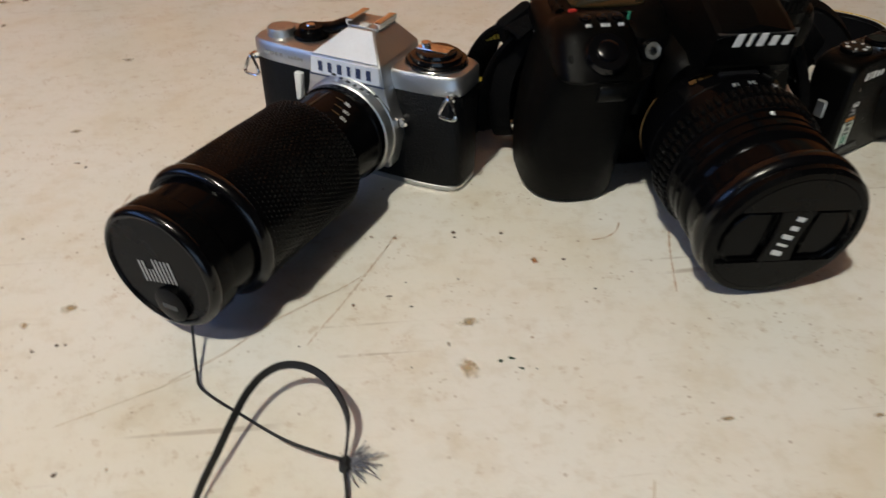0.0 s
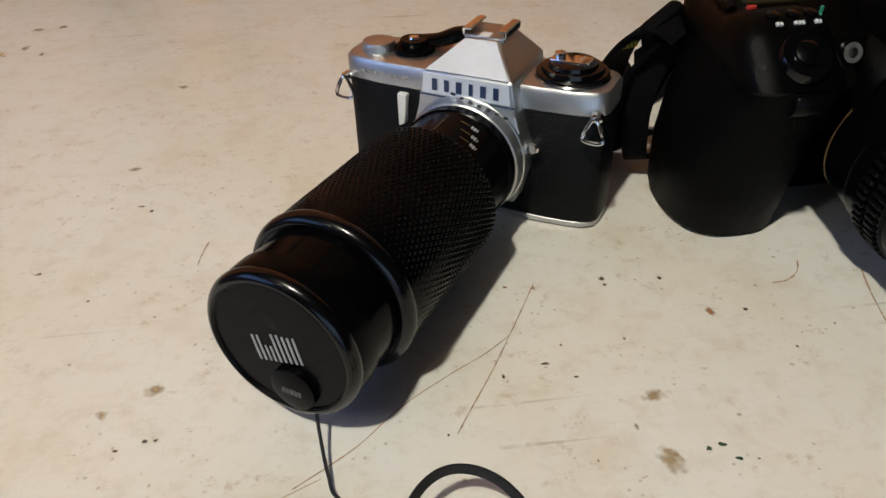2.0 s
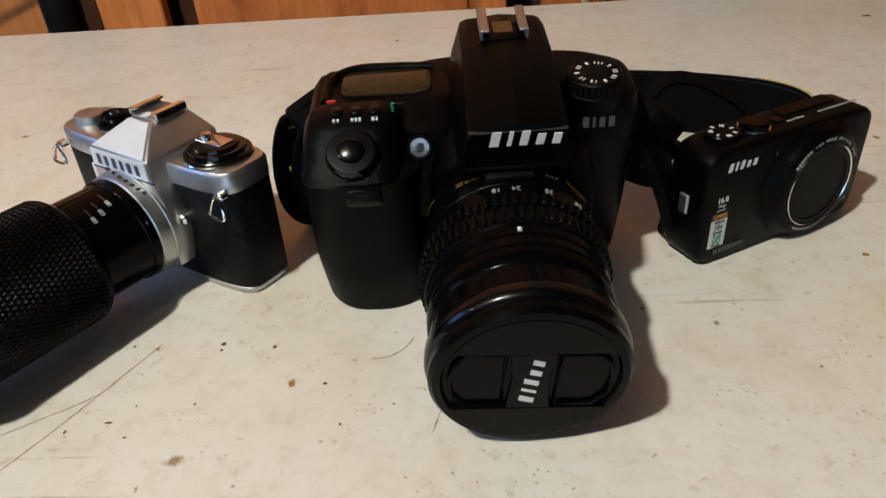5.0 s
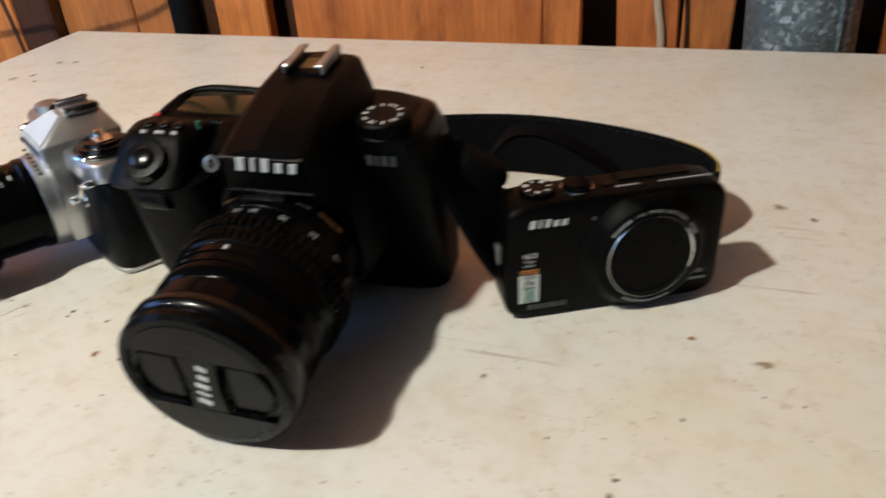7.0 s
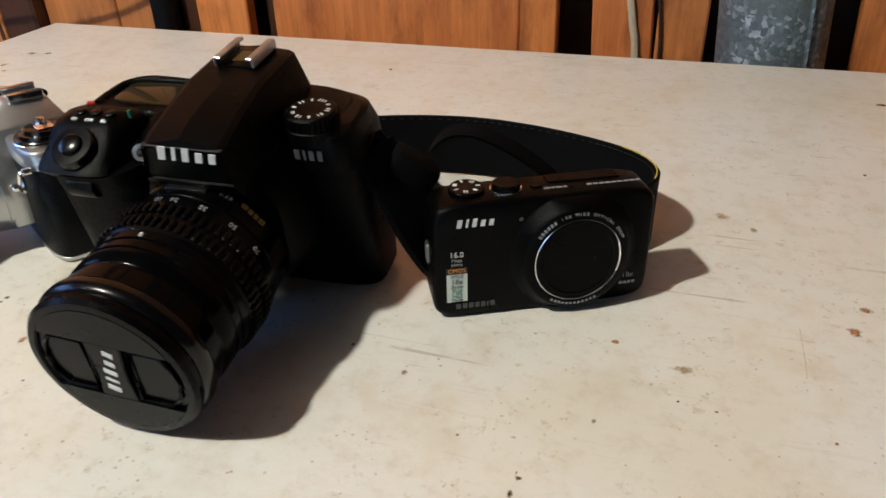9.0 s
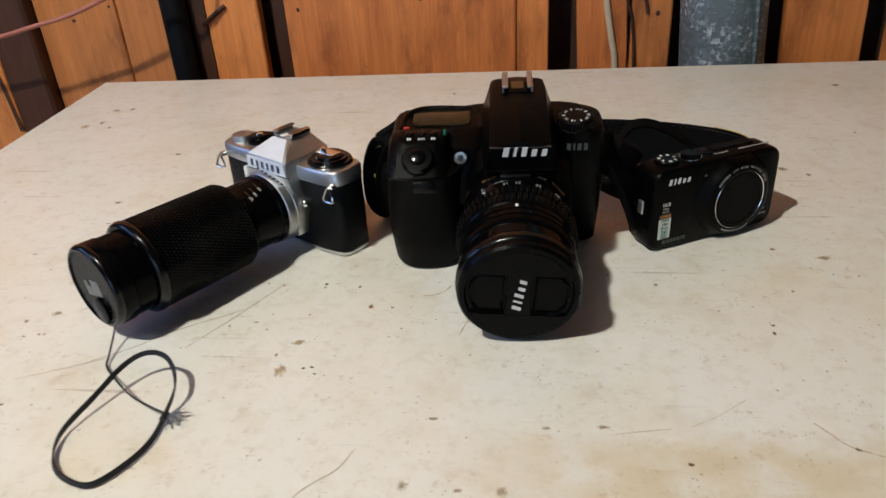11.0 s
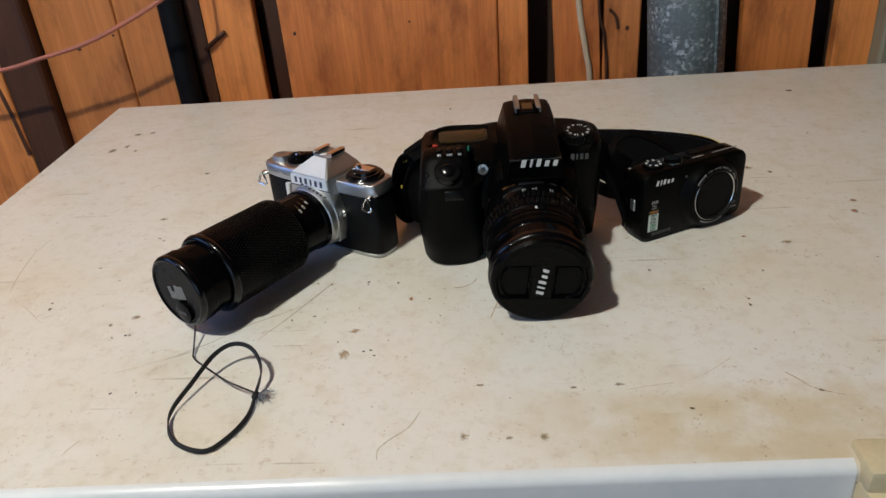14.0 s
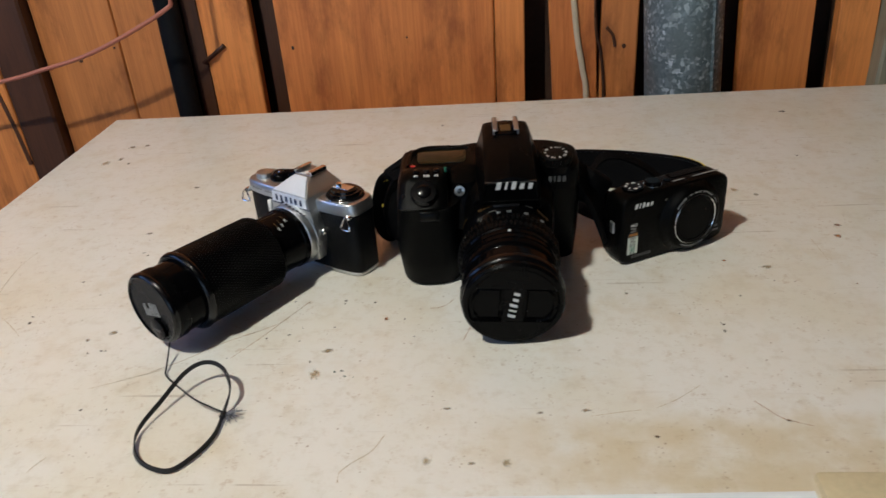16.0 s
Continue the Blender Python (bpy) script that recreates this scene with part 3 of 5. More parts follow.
pts = curve([(0.238, 0.897, FLOOR), (0.236, 0.897, -0.30), (0.230, 0.897, -0.06), (0.222, 0.897, 0.0), (0.210, 0.897, 0.07), (0.200, 0.897, 0.20), (0.192, 0.897, 0.5), (0.190, 0.897, 1.6)], 6)
tagged(part("cream_cable", tube(pts, 0.0045), WHITE_CABLE, None), "cream coloured cable stapled to a redwood board", "cable")


# ---- the chest freezer ----
def front_y(x):
    """The front edge of the lid is a little out of square with its back edge."""
    return 0.0240 + 0.027 * x


def back_y(x):
    return 0.742 + 0.018 * x


freezer = thing("chest_freezer", pose(0, 0, 0), "old white chest freezer with a stained yellowed lid", "freezer")
RIGHT, LEFT, BACK, SKEW = 0.80, -0.443, 0.730, 0.024


def lid_outline(inset):
    return [(LEFT - SKEW + inset, back_y(LEFT - SKEW) - inset), (LEFT + inset, front_y(LEFT) - 0.0062 + inset), (RIGHT - inset, front_y(RIGHT) - 0.0062 + inset), (RIGHT - inset, back_y(RIGHT) - inset)]


bm = bmesh.new()
secs = []
for k in range(7):
    a = math.pi / 2 * k / 6
    r = 0.007
    secs.append([(x, y, -r + r * math.sin(a)) for x, y in lid_outline(r * (1 - math.cos(a)) * 0.9)])
secs.insert(0, [(x, y, -0.052) for x, y in lid_outline(0.0)])
loft(secs, bm)
lid = part("lid", bm, ENAMEL, freezer, "yellowed white enamel lid with brown specks", 50)
def lip(x):
    """The rounded white lip along the lid's front, as a section at x."""
    y = front_y(x)
    arc = [(x, y - 0.0005 - 0.0070 * math.sin(math.pi / 2 * k / 6), -0.0062 + 0.0069 * math.cos(math.pi / 2 * k / 6)) for k in range(7)]
    return arc + [(x, y - 0.0075, -0.054), (x, y - 0.0005, -0.054)]


part("front_lip", loft([lip(LEFT), lip(0.2555)]), WHITE_METAL, lid, "bright white rounded front lip")
part("front_lip", loft([lip(0.3805), lip(RIGHT)]), WHITE_METAL, lid, "bright white rounded front lip")
part("gasket", rbox(LEFT + 0.02, RIGHT - 0.02, 0.075, BACK - 0.02, -0.062, -0.050), GREY_INSET, freezer)
body_sec = [(LEFT - SKEW + 0.008, BACK - 0.008), (LEFT + 0.008, front_y(LEFT) - 0.004), (RIGHT - 0.008, front_y(RIGHT) - 0.004), (RIGHT - 0.008, back_y(RIGHT) - 0.008)]
part("cabinet", extrude(body_sec, FLOOR + 0.03, -0.060, 0.006, plane="xy"), WHITE_METAL, freezer)
part("plinth", rbox(LEFT + 0.03, RIGHT - 0.03, 0.10, BACK - 0.03, FLOOR, FLOOR + 0.034), GREY_INSET, freezer)
# the latch on the front edge
latch = part("latch", rbox(0.258, 0.378, 0.015, 0.042, -0.012, 0.0045, 0.003, 2), BEIGE, freezer, "yellowed beige plastic lid latch")
part("latch_frame", extrude([(0.258, -0.075), (0.378, -0.075), (0.378, -0.010), (0.258, -0.010)], 0.006, 0.032, 0.003), BEIGE, latch)
part("latch_inset", extrude([(0.267, -0.070), (0.369, -0.070), (0.369, -0.020), (0.267, -0.020)], 0.0045, 0.008, 0.001), GREY_INSET, latch, "dull grey recessed panel")


def blot(x, y, rx, ry, turn, mat, name, seed, n=24, rough=0.32):
    """A flat uneven stain on the lid."""
    rng = random.Random(seed)
    bm = bmesh.new()
    ring = []
    for i in range(n):
        a = 2 * math.pi * i / n
        k = 1 + rough * (0.5 * math.sin(a * 2 + seed) + 0.35 * math.sin(a * 3 + seed * 2.3) + 0.3 * rng.uniform(-1, 1))
        u, v = rx * k * math.cos(a), ry * k * math.sin(a)
        c, s = math.cos(radians(turn)), math.sin(radians(turn))
        ring.append(bm.verts.new((x + u * c - v * s, y + u * s + v * c, 0.00018)))
    bm.faces.new(ring)
    ex = bmesh.ops.extrude_face_region(bm, geom=bm.faces[:])
    for g in ex["geom"]:
        if isinstance(g, bmesh.types.BMVert):
            g.co.z = 0.00028
    part(name, bm, mat, lid)


# spots, flakes and rust on the lid: place, half sizes, turn, look
MARK_NAME = {"brown_spot": "brown_spot", "tan_flake": "tan_flake", "rust_stain": "rust_spot", "dark_green_fleck": "green_fleck"}


def mark(x, y, rx, ry, turn, mat):
    mean = (rx * ry) ** 0.5
    k = 0.8 if mat is GREEN_MARK else 1.15
    blot(x, y, k * (0.6 * rx + 0.4 * mean), k * (0.6 * ry + 0.4 * mean), turn, mat, MARK_NAME[mat.name], int(abs(x * 7919 + y * 104729) * 10) % 997, 28, 0.5)


mark(-0.0349, 0.2290, 0.0021, 0.0018, 0, BROWN)
mark(-0.0349, 0.2249, 0.0015, 0.0011, 0, BROWN)
mark(-0.0109, 0.2259, 0.0011, 0.0016, 0, BROWN)
mark(0.0155, 0.2016, 0.0015, 0.0011, 0, BROWN)
mark(0.0015, 0.2026, 0.0026, 0.0027, 30, RUST)
mark(-0.0371, 0.1915, 0.0010, 0.0011, 0, BROWN)
mark(-0.0374, 0.1624, 0.0034, 0.0056, 60, TAN_MARK)
mark(-0.0406, 0.1345, 0.0024, 0.0118, 18, TAN_MARK)
mark(-0.0219, 0.1385, 0.0015, 0.0011, 0, GREEN_MARK)
mark(-0.0268, 0.1375, 0.0016, 0.0007, 60, GREEN_MARK)
mark(-0.0188, 0.1325, 0.0015, 0.0007, 0, GREEN_MARK)
mark(-0.0128, 0.1315, 0.0005, 0.0004, 0, GREEN_MARK)
mark(-0.0605, 0.1744, 0.0011, 0.0010, 0, BROWN)
mark(-0.0864, 0.1785, 0.0011, 0.0016, 0, BROWN)
mark(-0.0706, 0.1825, 0.0026, 0.0010, 12, BROWN)
mark(-0.0619, 0.1915, 0.0007, 0.0007, 0, BROWN)
mark(-0.0648, 0.2269, 0.0007, 0.0016, 0, RUST)
mark(-0.0768, 0.2290, 0.0016, 0.0011, 0, RUST)
mark(-0.2374, 0.3139, 0.0010, 0.0020, 0, BROWN)
mark(-0.2426, 0.3190, 0.0034, 0.0011, 0, TAN_MARK)
mark(-0.2551, 0.3586, 0.0046, 0.0030, 0, TAN_MARK)
mark(-0.2468, 0.4703, 0.0052, 0.0030, 0, TAN_MARK)
mark(-0.2115, 0.1895, 0.0053, 0.0030, 14, TAN_MARK)
mark(-0.2278, 0.1795, 0.0030, 0.0023, 30, TAN_MARK)
mark(-0.2065, 0.1655, 0.0021, 0.0005, -20, BROWN)
mark(-0.2192, 0.1625, 0.0010, 0.0010, 0, BROWN)
mark(-0.1094, 0.1545, 0.0007, 0.0007, 0, BROWN)
mark(-0.0634, 0.1376, 0.0005, 0.0011, 0, RUST)
mark(-0.0469, 0.1495, 0.0011, 0.0024, 0, TAN_MARK)
mark(-0.3670, 0.6137, 0.0030, 0.0072, 0, TAN_MARK)
mark(-0.3817, 0.5660, 0.0047, 0.0060, 0, TAN_MARK)
mark(-0.3647, 0.5508, 0.0023, 0.0041, 0, TAN_MARK)
mark(0.0248, 0.1784, 0.0010, 0.0010, 0, BROWN)
mark(0.0456, 0.1884, 0.0005, 0.0011, 0, RUST)
mark(-0.2764, 0.2674, 0.0024, 0.0011, 20, TAN_MARK)
mark(-0.2496, 0.2450, 0.0011, 0.0011, 0, TAN_MARK)
mark(0.2494, 0.1880, 0.0016, 0.0016, 40, BROWN)
mark(0.2484, 0.1900, 0.0005, 0.0011, 0, RUST)
mark(0.2745, 0.2804, 0.0026, 0.0016, -10, RUST)
mark(0.3810, 0.3191, 0.0047, 0.0035, -10, RUST)
mark(0.3887, 0.3391, 0.0043, 0.0026, -5, RUST)
mark(0.3210, 0.4202, 0.0047, 0.0052, 0, TAN_MARK)
mark(0.3058, 0.2679, 0.0031, 0.0092, 70, TAN_MARK)
mark(0.1874, 0.2320, 0.0024, 0.0018, 40, TAN_MARK)
mark(0.4114, 0.5055, 0.0015, 0.0021, 0, BROWN)
mark(0.0165, 0.6479, 0.0021, 0.0032, 0, BROWN)
mark(0.3195, 0.2451, 0.0010, 0.0010, 0, RUST)
mark(0.3044, 0.2472, 0.0011, 0.0010, 0, BROWN)
mark(0.3393, 0.4084, 0.0041, 0.0029, 0, TAN_MARK)
mark(0.1572, 0.2443, 0.0011, 0.0016, 0, BROWN)
mark(0.3639, 0.2399, 0.0010, 0.0011, 0, RUST)
mark(0.2719, 0.2257, 0.0018, 0.0017, 40, TAN_MARK)
mark(0.2214, 0.2023, 0.0011, 0.0013, 0, TAN_MARK)
mark(0.3424, 0.2266, 0.0007, 0.0005, 0, BROWN)
mark(0.4453, 0.6525, 0.0051, 0.0043, 0, BROWN)
mark(0.0442, 0.0519, 0.0034, 0.0052, 0, TAN_MARK)
mark(0.0707, 0.0508, 0.0023, 0.0023, 0, TAN_MARK)
mark(0.0913, 0.0507, 0.0040, 0.0040, 0, TAN_MARK)
mark(0.1807, 0.0726, 0.0020, 0.0015, 0, BROWN)
mark(0.2608, 0.0860, 0.0020, 0.0016, -30, BROWN)
mark(0.0550, 0.0987, 0.0040, 0.0017, 0, TAN_MARK)
mark(0.1123, 0.0946, 0.0030, 0.0018, 0, TAN_MARK)
mark(-0.3854, 0.6102, 0.0055, 0.0065, 0, TAN_MARK)
mark(-0.3945, 0.5549, 0.0064, 0.0087, 0, TAN_MARK)
mark(-0.2917, 0.2136, 0.0015, 0.0018, 0, BROWN)
mark(-0.2893, 0.2045, 0.0020, 0.0022, 0, BROWN)
mark(-0.2104, 0.1655, 0.0015, 0.0011, 0, BROWN)
mark(-0.1917, 0.0994, 0.0016, 0.0016, 30, BROWN)
mark(0.2484, 0.1799, 0.0015, 0.0021, 0, BROWN)
mark(-0.1741, 0.0994, 0.0011, 0.0013, 0, TAN_MARK)
mark(0.1410, 0.0964, 0.0040, 0.0017, 10, TAN_MARK)


def scratch(points, width, mat, seed):
    rng = random.Random(seed)
    bm = bmesh.new()
    line = curve([(x, y, 0.0002) for x, y in points], 12)
    secs = []
    for i, q in enumerate(line):
        d = (line[min(len(line) - 1, i + 1)] - line[max(0, i - 1)]).normalized()
        s = Vector((-d.y, d.x, 0)) * width * 0.55 * rng.choice((0.2, 0.4, 0.6, 0.8, 1.0))
        secs.append([q + s, q - s, q - s + Vector((0, 0, 0.0001)), q + s + Vector((0, 0, 0.0001))])
    loft(secs, bm)
    part("scratch", bm, mat, lid)


scratch([(-0.0639, 0.2300), (-0.0763, 0.2067), (-0.0895, 0.1825), (-0.0998, 0.1655), (-0.1064, 0.1545)], 0.0005, SCORED, 950)
scratch([(-0.0800, 0.1996), (-0.0917, 0.1905), (-0.1063, 0.1815), (-0.1247, 0.1685), (-0.1399, 0.1536), (-0.1601, 0.1397)], 0.0004, SCORED, 911)
scratch([(0.0520, 0.2290), (0.0481, 0.2219), (0.0412, 0.2168), (0.0342, 0.2158)], 0.0008, SCORED, 1397)
scratch([(0.0751, 0.2188), (0.0703, 0.2046), (0.0665, 0.1904), (0.0617, 0.1723)], 0.0007, SCORED, 1504)
scratch([(-0.2052, 0.2820), (-0.2069, 0.2727), (-0.2076, 0.2645)], 0.0005, SCORED, 379)
scratch([(0.3351, 0.3170), (0.3398, 0.3002), (0.3445, 0.2814)], 0.0004, WHITE_INK, 1293)
scratch([(0.3565, 0.3159), (0.3569, 0.2918), (0.3566, 0.2772)], 0.0004, FAINT_LINE, 1378)
scratch([(0.2460, 0.1038), (0.2519, 0.0959), (0.2559, 0.0899), (0.2618, 0.0860), (0.2737, 0.0810)], 0.0006, SCORED, 1400)
scratch([(0.1440, 0.0905), (0.1578, 0.0934), (0.1756, 0.0963)], 0.0006, FAINT_LINE, 1115)
scratch([(0.1855, 0.0982), (0.1994, 0.1060), (0.2172, 0.1198)], 0.0005, FAINT_LINE, 1228)
scratch([(-0.0053, 0.0357), (-0.0056, 0.0434), (0.0001, 0.0511), (0.0106, 0.0608), (0.0171, 0.0753)], 0.0006, FAINT_LINE, 671)
scratch([(-0.3510, 0.3269), (-0.3538, 0.3020), (-0.3479, 0.2651), (-0.3392, 0.2336)], 0.0005, FAINT_LINE, 104)
scratch([(-0.3173, 0.2125), (-0.3029, 0.2005), (-0.2874, 0.1865)], 0.0006, FAINT_LINE, 43)
scratch([(-0.1986, 0.1210), (-0.1784, 0.1298), (-0.1513, 0.1426)], 0.0004, FAINT_LINE, 203)
scratch([(-0.1915, 0.0557), (-0.1951, 0.0490), (-0.1967, 0.0432)], 0.0006, FAINT_LINE, 133)


# ---- the old silver film camera with its long zoom ----
def knurled(y0, y1, radius, rows, around, height, z):
    """Staggered little pyramids round a barrel."""
    bm = bmesh.new()
    dy, da = (y1 - y0) / rows, 2 * math.pi / around
    for i in range(rows):
        for k in range(around):
            a = (k + 0.5 * (i % 2)) * da
            y = y0 + (i + 0.5) * dy
            tip = bm.verts.new(((radius + height) * math.cos(a), y, z + (radius + height) * math.sin(a)))
            ring = []
            for dd, ee in ((-0.46, 0), (0, -0.46), (0.46, 0), (0, 0.46)):
                ring.append(bm.verts.new((radius * math.cos(a + dd * da), y + ee * dy * 1.5, z + radius * math.sin(a + dd * da))))
            for q in range(4):
                bm.faces.new((tip, ring[q], ring[(q + 1) % 4]))
    return bm


def film_camera(m):
    cam_ob = thing("film_camera", m, "silver and black film camera with long capped zoom lens", "camera")
    W, D, ZL = 0.0645, 0.0178, 0.041
    # body with its rounded ends
    def ring(inset, z, p=5.0):
        return [(x, y, z) for x, y in oval(0, 0, W - inset, D - inset, p, 48)]
    part("bottom_plate", loft([ring(0.002, 0.0), ring(0.0005, 0.0012), ring(0.0005, 0.0034), ring(0.0015, 0.0042)]), CHROME, cam_ob, "satin silver bottom plate")
    part("leatherette", loft([ring(0.0012, 0.0036), ring(0.0004, 0.0045), ring(0.0004, 0.0595), ring(0.0012, 0.061)]), LEATHER, cam_ob, "black pebbled leatherette covering")
    part("top_plate", loft([ring(0.0008, 0.060), ring(0.0, 0.061), ring(0.0, 0.0725), ring(0.0012, 0.0748), ring(0.0035, 0.0755)]), CHROME, cam_ob, "satin silver top plate")
    # rewind side (towards +x): stepped knob with folding crank
    knob = part("rewind_knob", lathe([(0.0755, 0.0156), (0.0790, 0.0160), (0.0800, 0.0154), (0.0803, 0.0136), (0.0830, 0.0132), (0.0834, 0.0108), (0.0852, 0.0104), (0.0858, 0.0092)], 48, "z", (0.0440, 0, 0)), GLOSS_BLACK, cam_ob, "black rewind knob")
    part("knob_ring", lathe([(0.0756, 0.0161), (0.0764, 0.0166), (0.0774, 0.0161)], 48, "z", (0.0440, 0, 0)), BRIGHT, knob)
    part("rewind_crank", merge(rbox(0.0345, 0.0520, -0.0044, 0.0044, 0.0856, 0.0868, 0.0005), lathe([(0.0866, 0.0024), (0.0892, 0.0026), (0.0898, 0.0016)], 16, "z", (0.0380, 0, 0))), BRIGHT, knob, "folding chrome crank")
    # winding side
    part("shutter_button", lathe([(0.0752, 0.0082), (0.0800, 0.0080), (0.0822, 0.0074), (0.0828, 0.0050)], 32, "z", (-0.0505, -0.003, 0)), CHROME, cam_ob, "large round silver button")
    dial = part("mode_dial", lathe([(0.0752, 0.0098), (0.0790, 0.0098), (0.0800, 0.0088), (0.0825, 0.0072), (0.0845, 0.0064)], 40, "z", (-0.0335, 0.001, 0)), BLACK_PAINT, cam_ob, "black mode dial")
    part("dial_cap", lathe([(0.0845, 0.0026), (0.0856, 0.0022)], 20, "z", (-0.0335, 0.001, 0)), BRIGHT, dial)
    part("wind_lever", tube(curve([(-0.0335, 0.006, 0.0800), (-0.0240, 0.0085, 0.0815), (-0.0160, 0.0105, 0.0855), (-0.0100, 0.0110, 0.0870)], 5), 0.0062, 14, None, False, 0.72), BLACK_PAINT, cam_ob, "black plastic tipped wind lever")
    part("speed_dots", merge(bars([0.0022, 0.0022, 0.0016, 0.0022], 0.0026, front(-0.0465, -0.0172, 0.0675), 0.0012), bars([0.0014, 0.0014, 0.0014, 0.0014, 0.0014], 0.0026, front(-0.0320, -0.0178, 0.0675), 0.0006, 0.0, (0.8, 0.8, 1, 0.8, 0.8))), GREY_INK, cam_ob, "two small grey bars")
    part("self_timer_lever", extrude([(-0.0325, 0.058), (-0.0275, 0.058), (-0.0290, 0.042), (-0.0325, 0.040)], -0.0205, -0.0168, 0.0008), WHITE_INK, cam_ob, "white and black self timer lever")
    part("lens_release", lathe([(-0.0165, 0.0030), (-0.0225, 0.0030), (-0.0235, 0.0022)], 20, "y", (0.0350, 0, 0.043)), BRIGHT, cam_ob)
    # strap lugs
    for s in (-1, 1):
        x = s * 0.0605
        lug = part("strap_lug", lathe([(-0.0150, 0.0028), (-0.0185, 0.0028), (-0.0195, 0.0018)], 16, "y", (x, 0, 0.0620)), BRIGHT, cam_ob)
        tri = [(x, -0.0200, 0.0630), (x - 0.0038, -0.0215, 0.0545), (x - 0.0030, -0.0220, 0.0518), (x + 0.0032, -0.0214, 0.0512), (x + 0.0042, -0.0208, 0.0540)]
        part("strap_ring", tube(curve(tri, 5, True), 0.0009, 8, None, True), BRIGHT, lug)
    # the zoom lens
    C = (0, 0, ZL)
    part("mount_ring", lathe([(-0.0250, 0.0284), (-0.0280, 0.0282), (-0.0284, 0.0277), (-0.0345, 0.0273), (-0.0354, 0.0262)], 72, "y", C), CHROME, cam_ob, "polished lens mount ring")
    zoom = part("zoom_lens", lathe([(-0.0310, 0.0258), (-0.0318, 0.0266), (-0.0395, 0.0266), (-0.0402, 0.0258), (-0.0420, 0.0254), (-0.0640, 0.0254), (-0.0650, 0.0280)], 72, "y", C), BLACK_SATIN, cam_ob, "long black zoom lens")
    part("zoom_grip", lathe([(-0.0640, 0.0280), (-0.0660, 0.0300), (-0.1290, 0.0312), (-0.1305, 0.0308), (-0.1350, 0.0290)], 72, "y", C), BLACK_SATIN, zoom)
    part("grip_rim", lathe([(-0.1294, 0.0306), (-0.1300, 0.0318), (-0.1312, 0.0321), (-0.1324, 0.0320), (-0.1334, 0.0316), (-0.1343, 0.0308), (-0.1349, 0.0296), (-0.1350, 0.0286)], 72, "y", C), GLOSS_BLACK, zoom, "polished black rim", 80)
    part("grip_studs", knurled(-0.1285, -0.0675, 0.0307, 28, 84, 0.00075, ZL), RIB_RUBBER, zoom, "worn black diamond-patterned rubber")
    part("front_barrel", lathe([(-0.1335, 0.0295), (-0.1345, 0.0274), (-0.1560, 0.0274), (-0.1570, 0.0266)], 72, "y", C), BLACK_PAINT, zoom)
    for text, a, y in (("200", 74, -0.0316), ("100", 52, -0.0560), ("120", 56, -0.0510), ("180", 62, -0.0455)):
        r = 0.0275 if y > -0.0405 else 0.0255
        mm = pose(0, 0, ZL) @ pose(0, 0, 0, 0, 90 - a, 0) @ pose(0, y, r + 0.0001, 0, 0, 180)
        if text == "200":
            part("aperture_bars", bars([0.0020, 0.0016, 0.0020, 0.0016, 0.0020, 0.0016, 0.0022], 0.0018, mm, 0.0024), BLACK_INK, zoom)
        else:
            part("scale_number", letters(text, 0.0026, mm), WHITE_INK, zoom)
            part("scale_line", bars([0.0004], 0.0045, pose(0, 0, ZL) @ pose(0, 0, 0, 0, 90 - a - 11, 0) @ pose(0, y, r + 0.0001, 0, 0, 90), 0), GOLD_INK, zoom)
    part("index_line", bars([0.0005], 0.019, pose(0, 0, ZL) @ pose(0, 0, 0, 0, 90 - 92, 0) @ pose(0, -0.0530, 0.0255, 0, 0, 0), 0), GOLD_INK, zoom)
    # lens cap with its cord tab
    cap = part("lens_cap", lathe([(-0.1560, 0.0276), (-0.1568, 0.0282), (-0.1670, 0.0282), (-0.1696, 0.0266), (-0.1702, 0.0250), (-0.1692, 0.0242), (-0.1690, 0.0020)], 72, "y", C), CAP_BLACK, cam_ob, "round black plastic lens cap")
    part("cap_rim", lathe([(-0.1655, 0.0280), (-0.1660, 0.0284), (-0.1672, 0.0284), (-0.1684, 0.0280), (-0.1694, 0.0272), (-0.1700, 0.0262), (-0.1703, 0.0254), (-0.1698, 0.0246)], 72, "y", C, closed=False), GLOSS_BLACK, cap, "", 80)
    bar_parts("cap_bar", [0.0009, 0.0009, 0.0008, 0.0008, 0.0009, 0.0009, 0.0009, 0.0009, 0.0009], 0.0110, front(-0.001, -0.1691, ZL - 0.0005) @ pose(0, 0, 0, 0, 0, 12), 0.0012, GREY_INK, cap, 0.0, (0.9, 0.9, 0.55, 0.55, 1.0, 1.0, 0.95, 0.95, 0.95))
    part("cord_tab", lathe([(-0.1680, 0.0084), (-0.1712, 0.0082), (-0.1716, 0.0070)], 32, "y", (0.004, 0, ZL - 0.0150)), BLACK_SATIN, cap, "round black adhesive tab")
    part("tab_bars", bars([0.0012, 0.0010, 0.0012, 0.0012, 0.0010], 0.0022, front(0.004, -0.1716, ZL - 0.0155), 0.0004), DIM_INK, cap)
    # squat proportions: low top plate, level lens set a little off the middle
    slim = {"zoom_lens", "lens_cap", "mount_ring"}
    for o in cam_ob.children_recursive:
        narrow = o.name.split(".")[0] in slim or o.parent.name.split(".")[0] in slim
        for v in o.data.vertices:
            if narrow:
                if o.parent is zoom:
                    v.co.y = -float(np.interp(-v.co.y, (0, 0.064, 0.135, 0.156, 0.2), (0, 0.064, 0.1425, 0.156, 0.2)))
                v.co.x = 0.99 * v.co.x + 0.0060
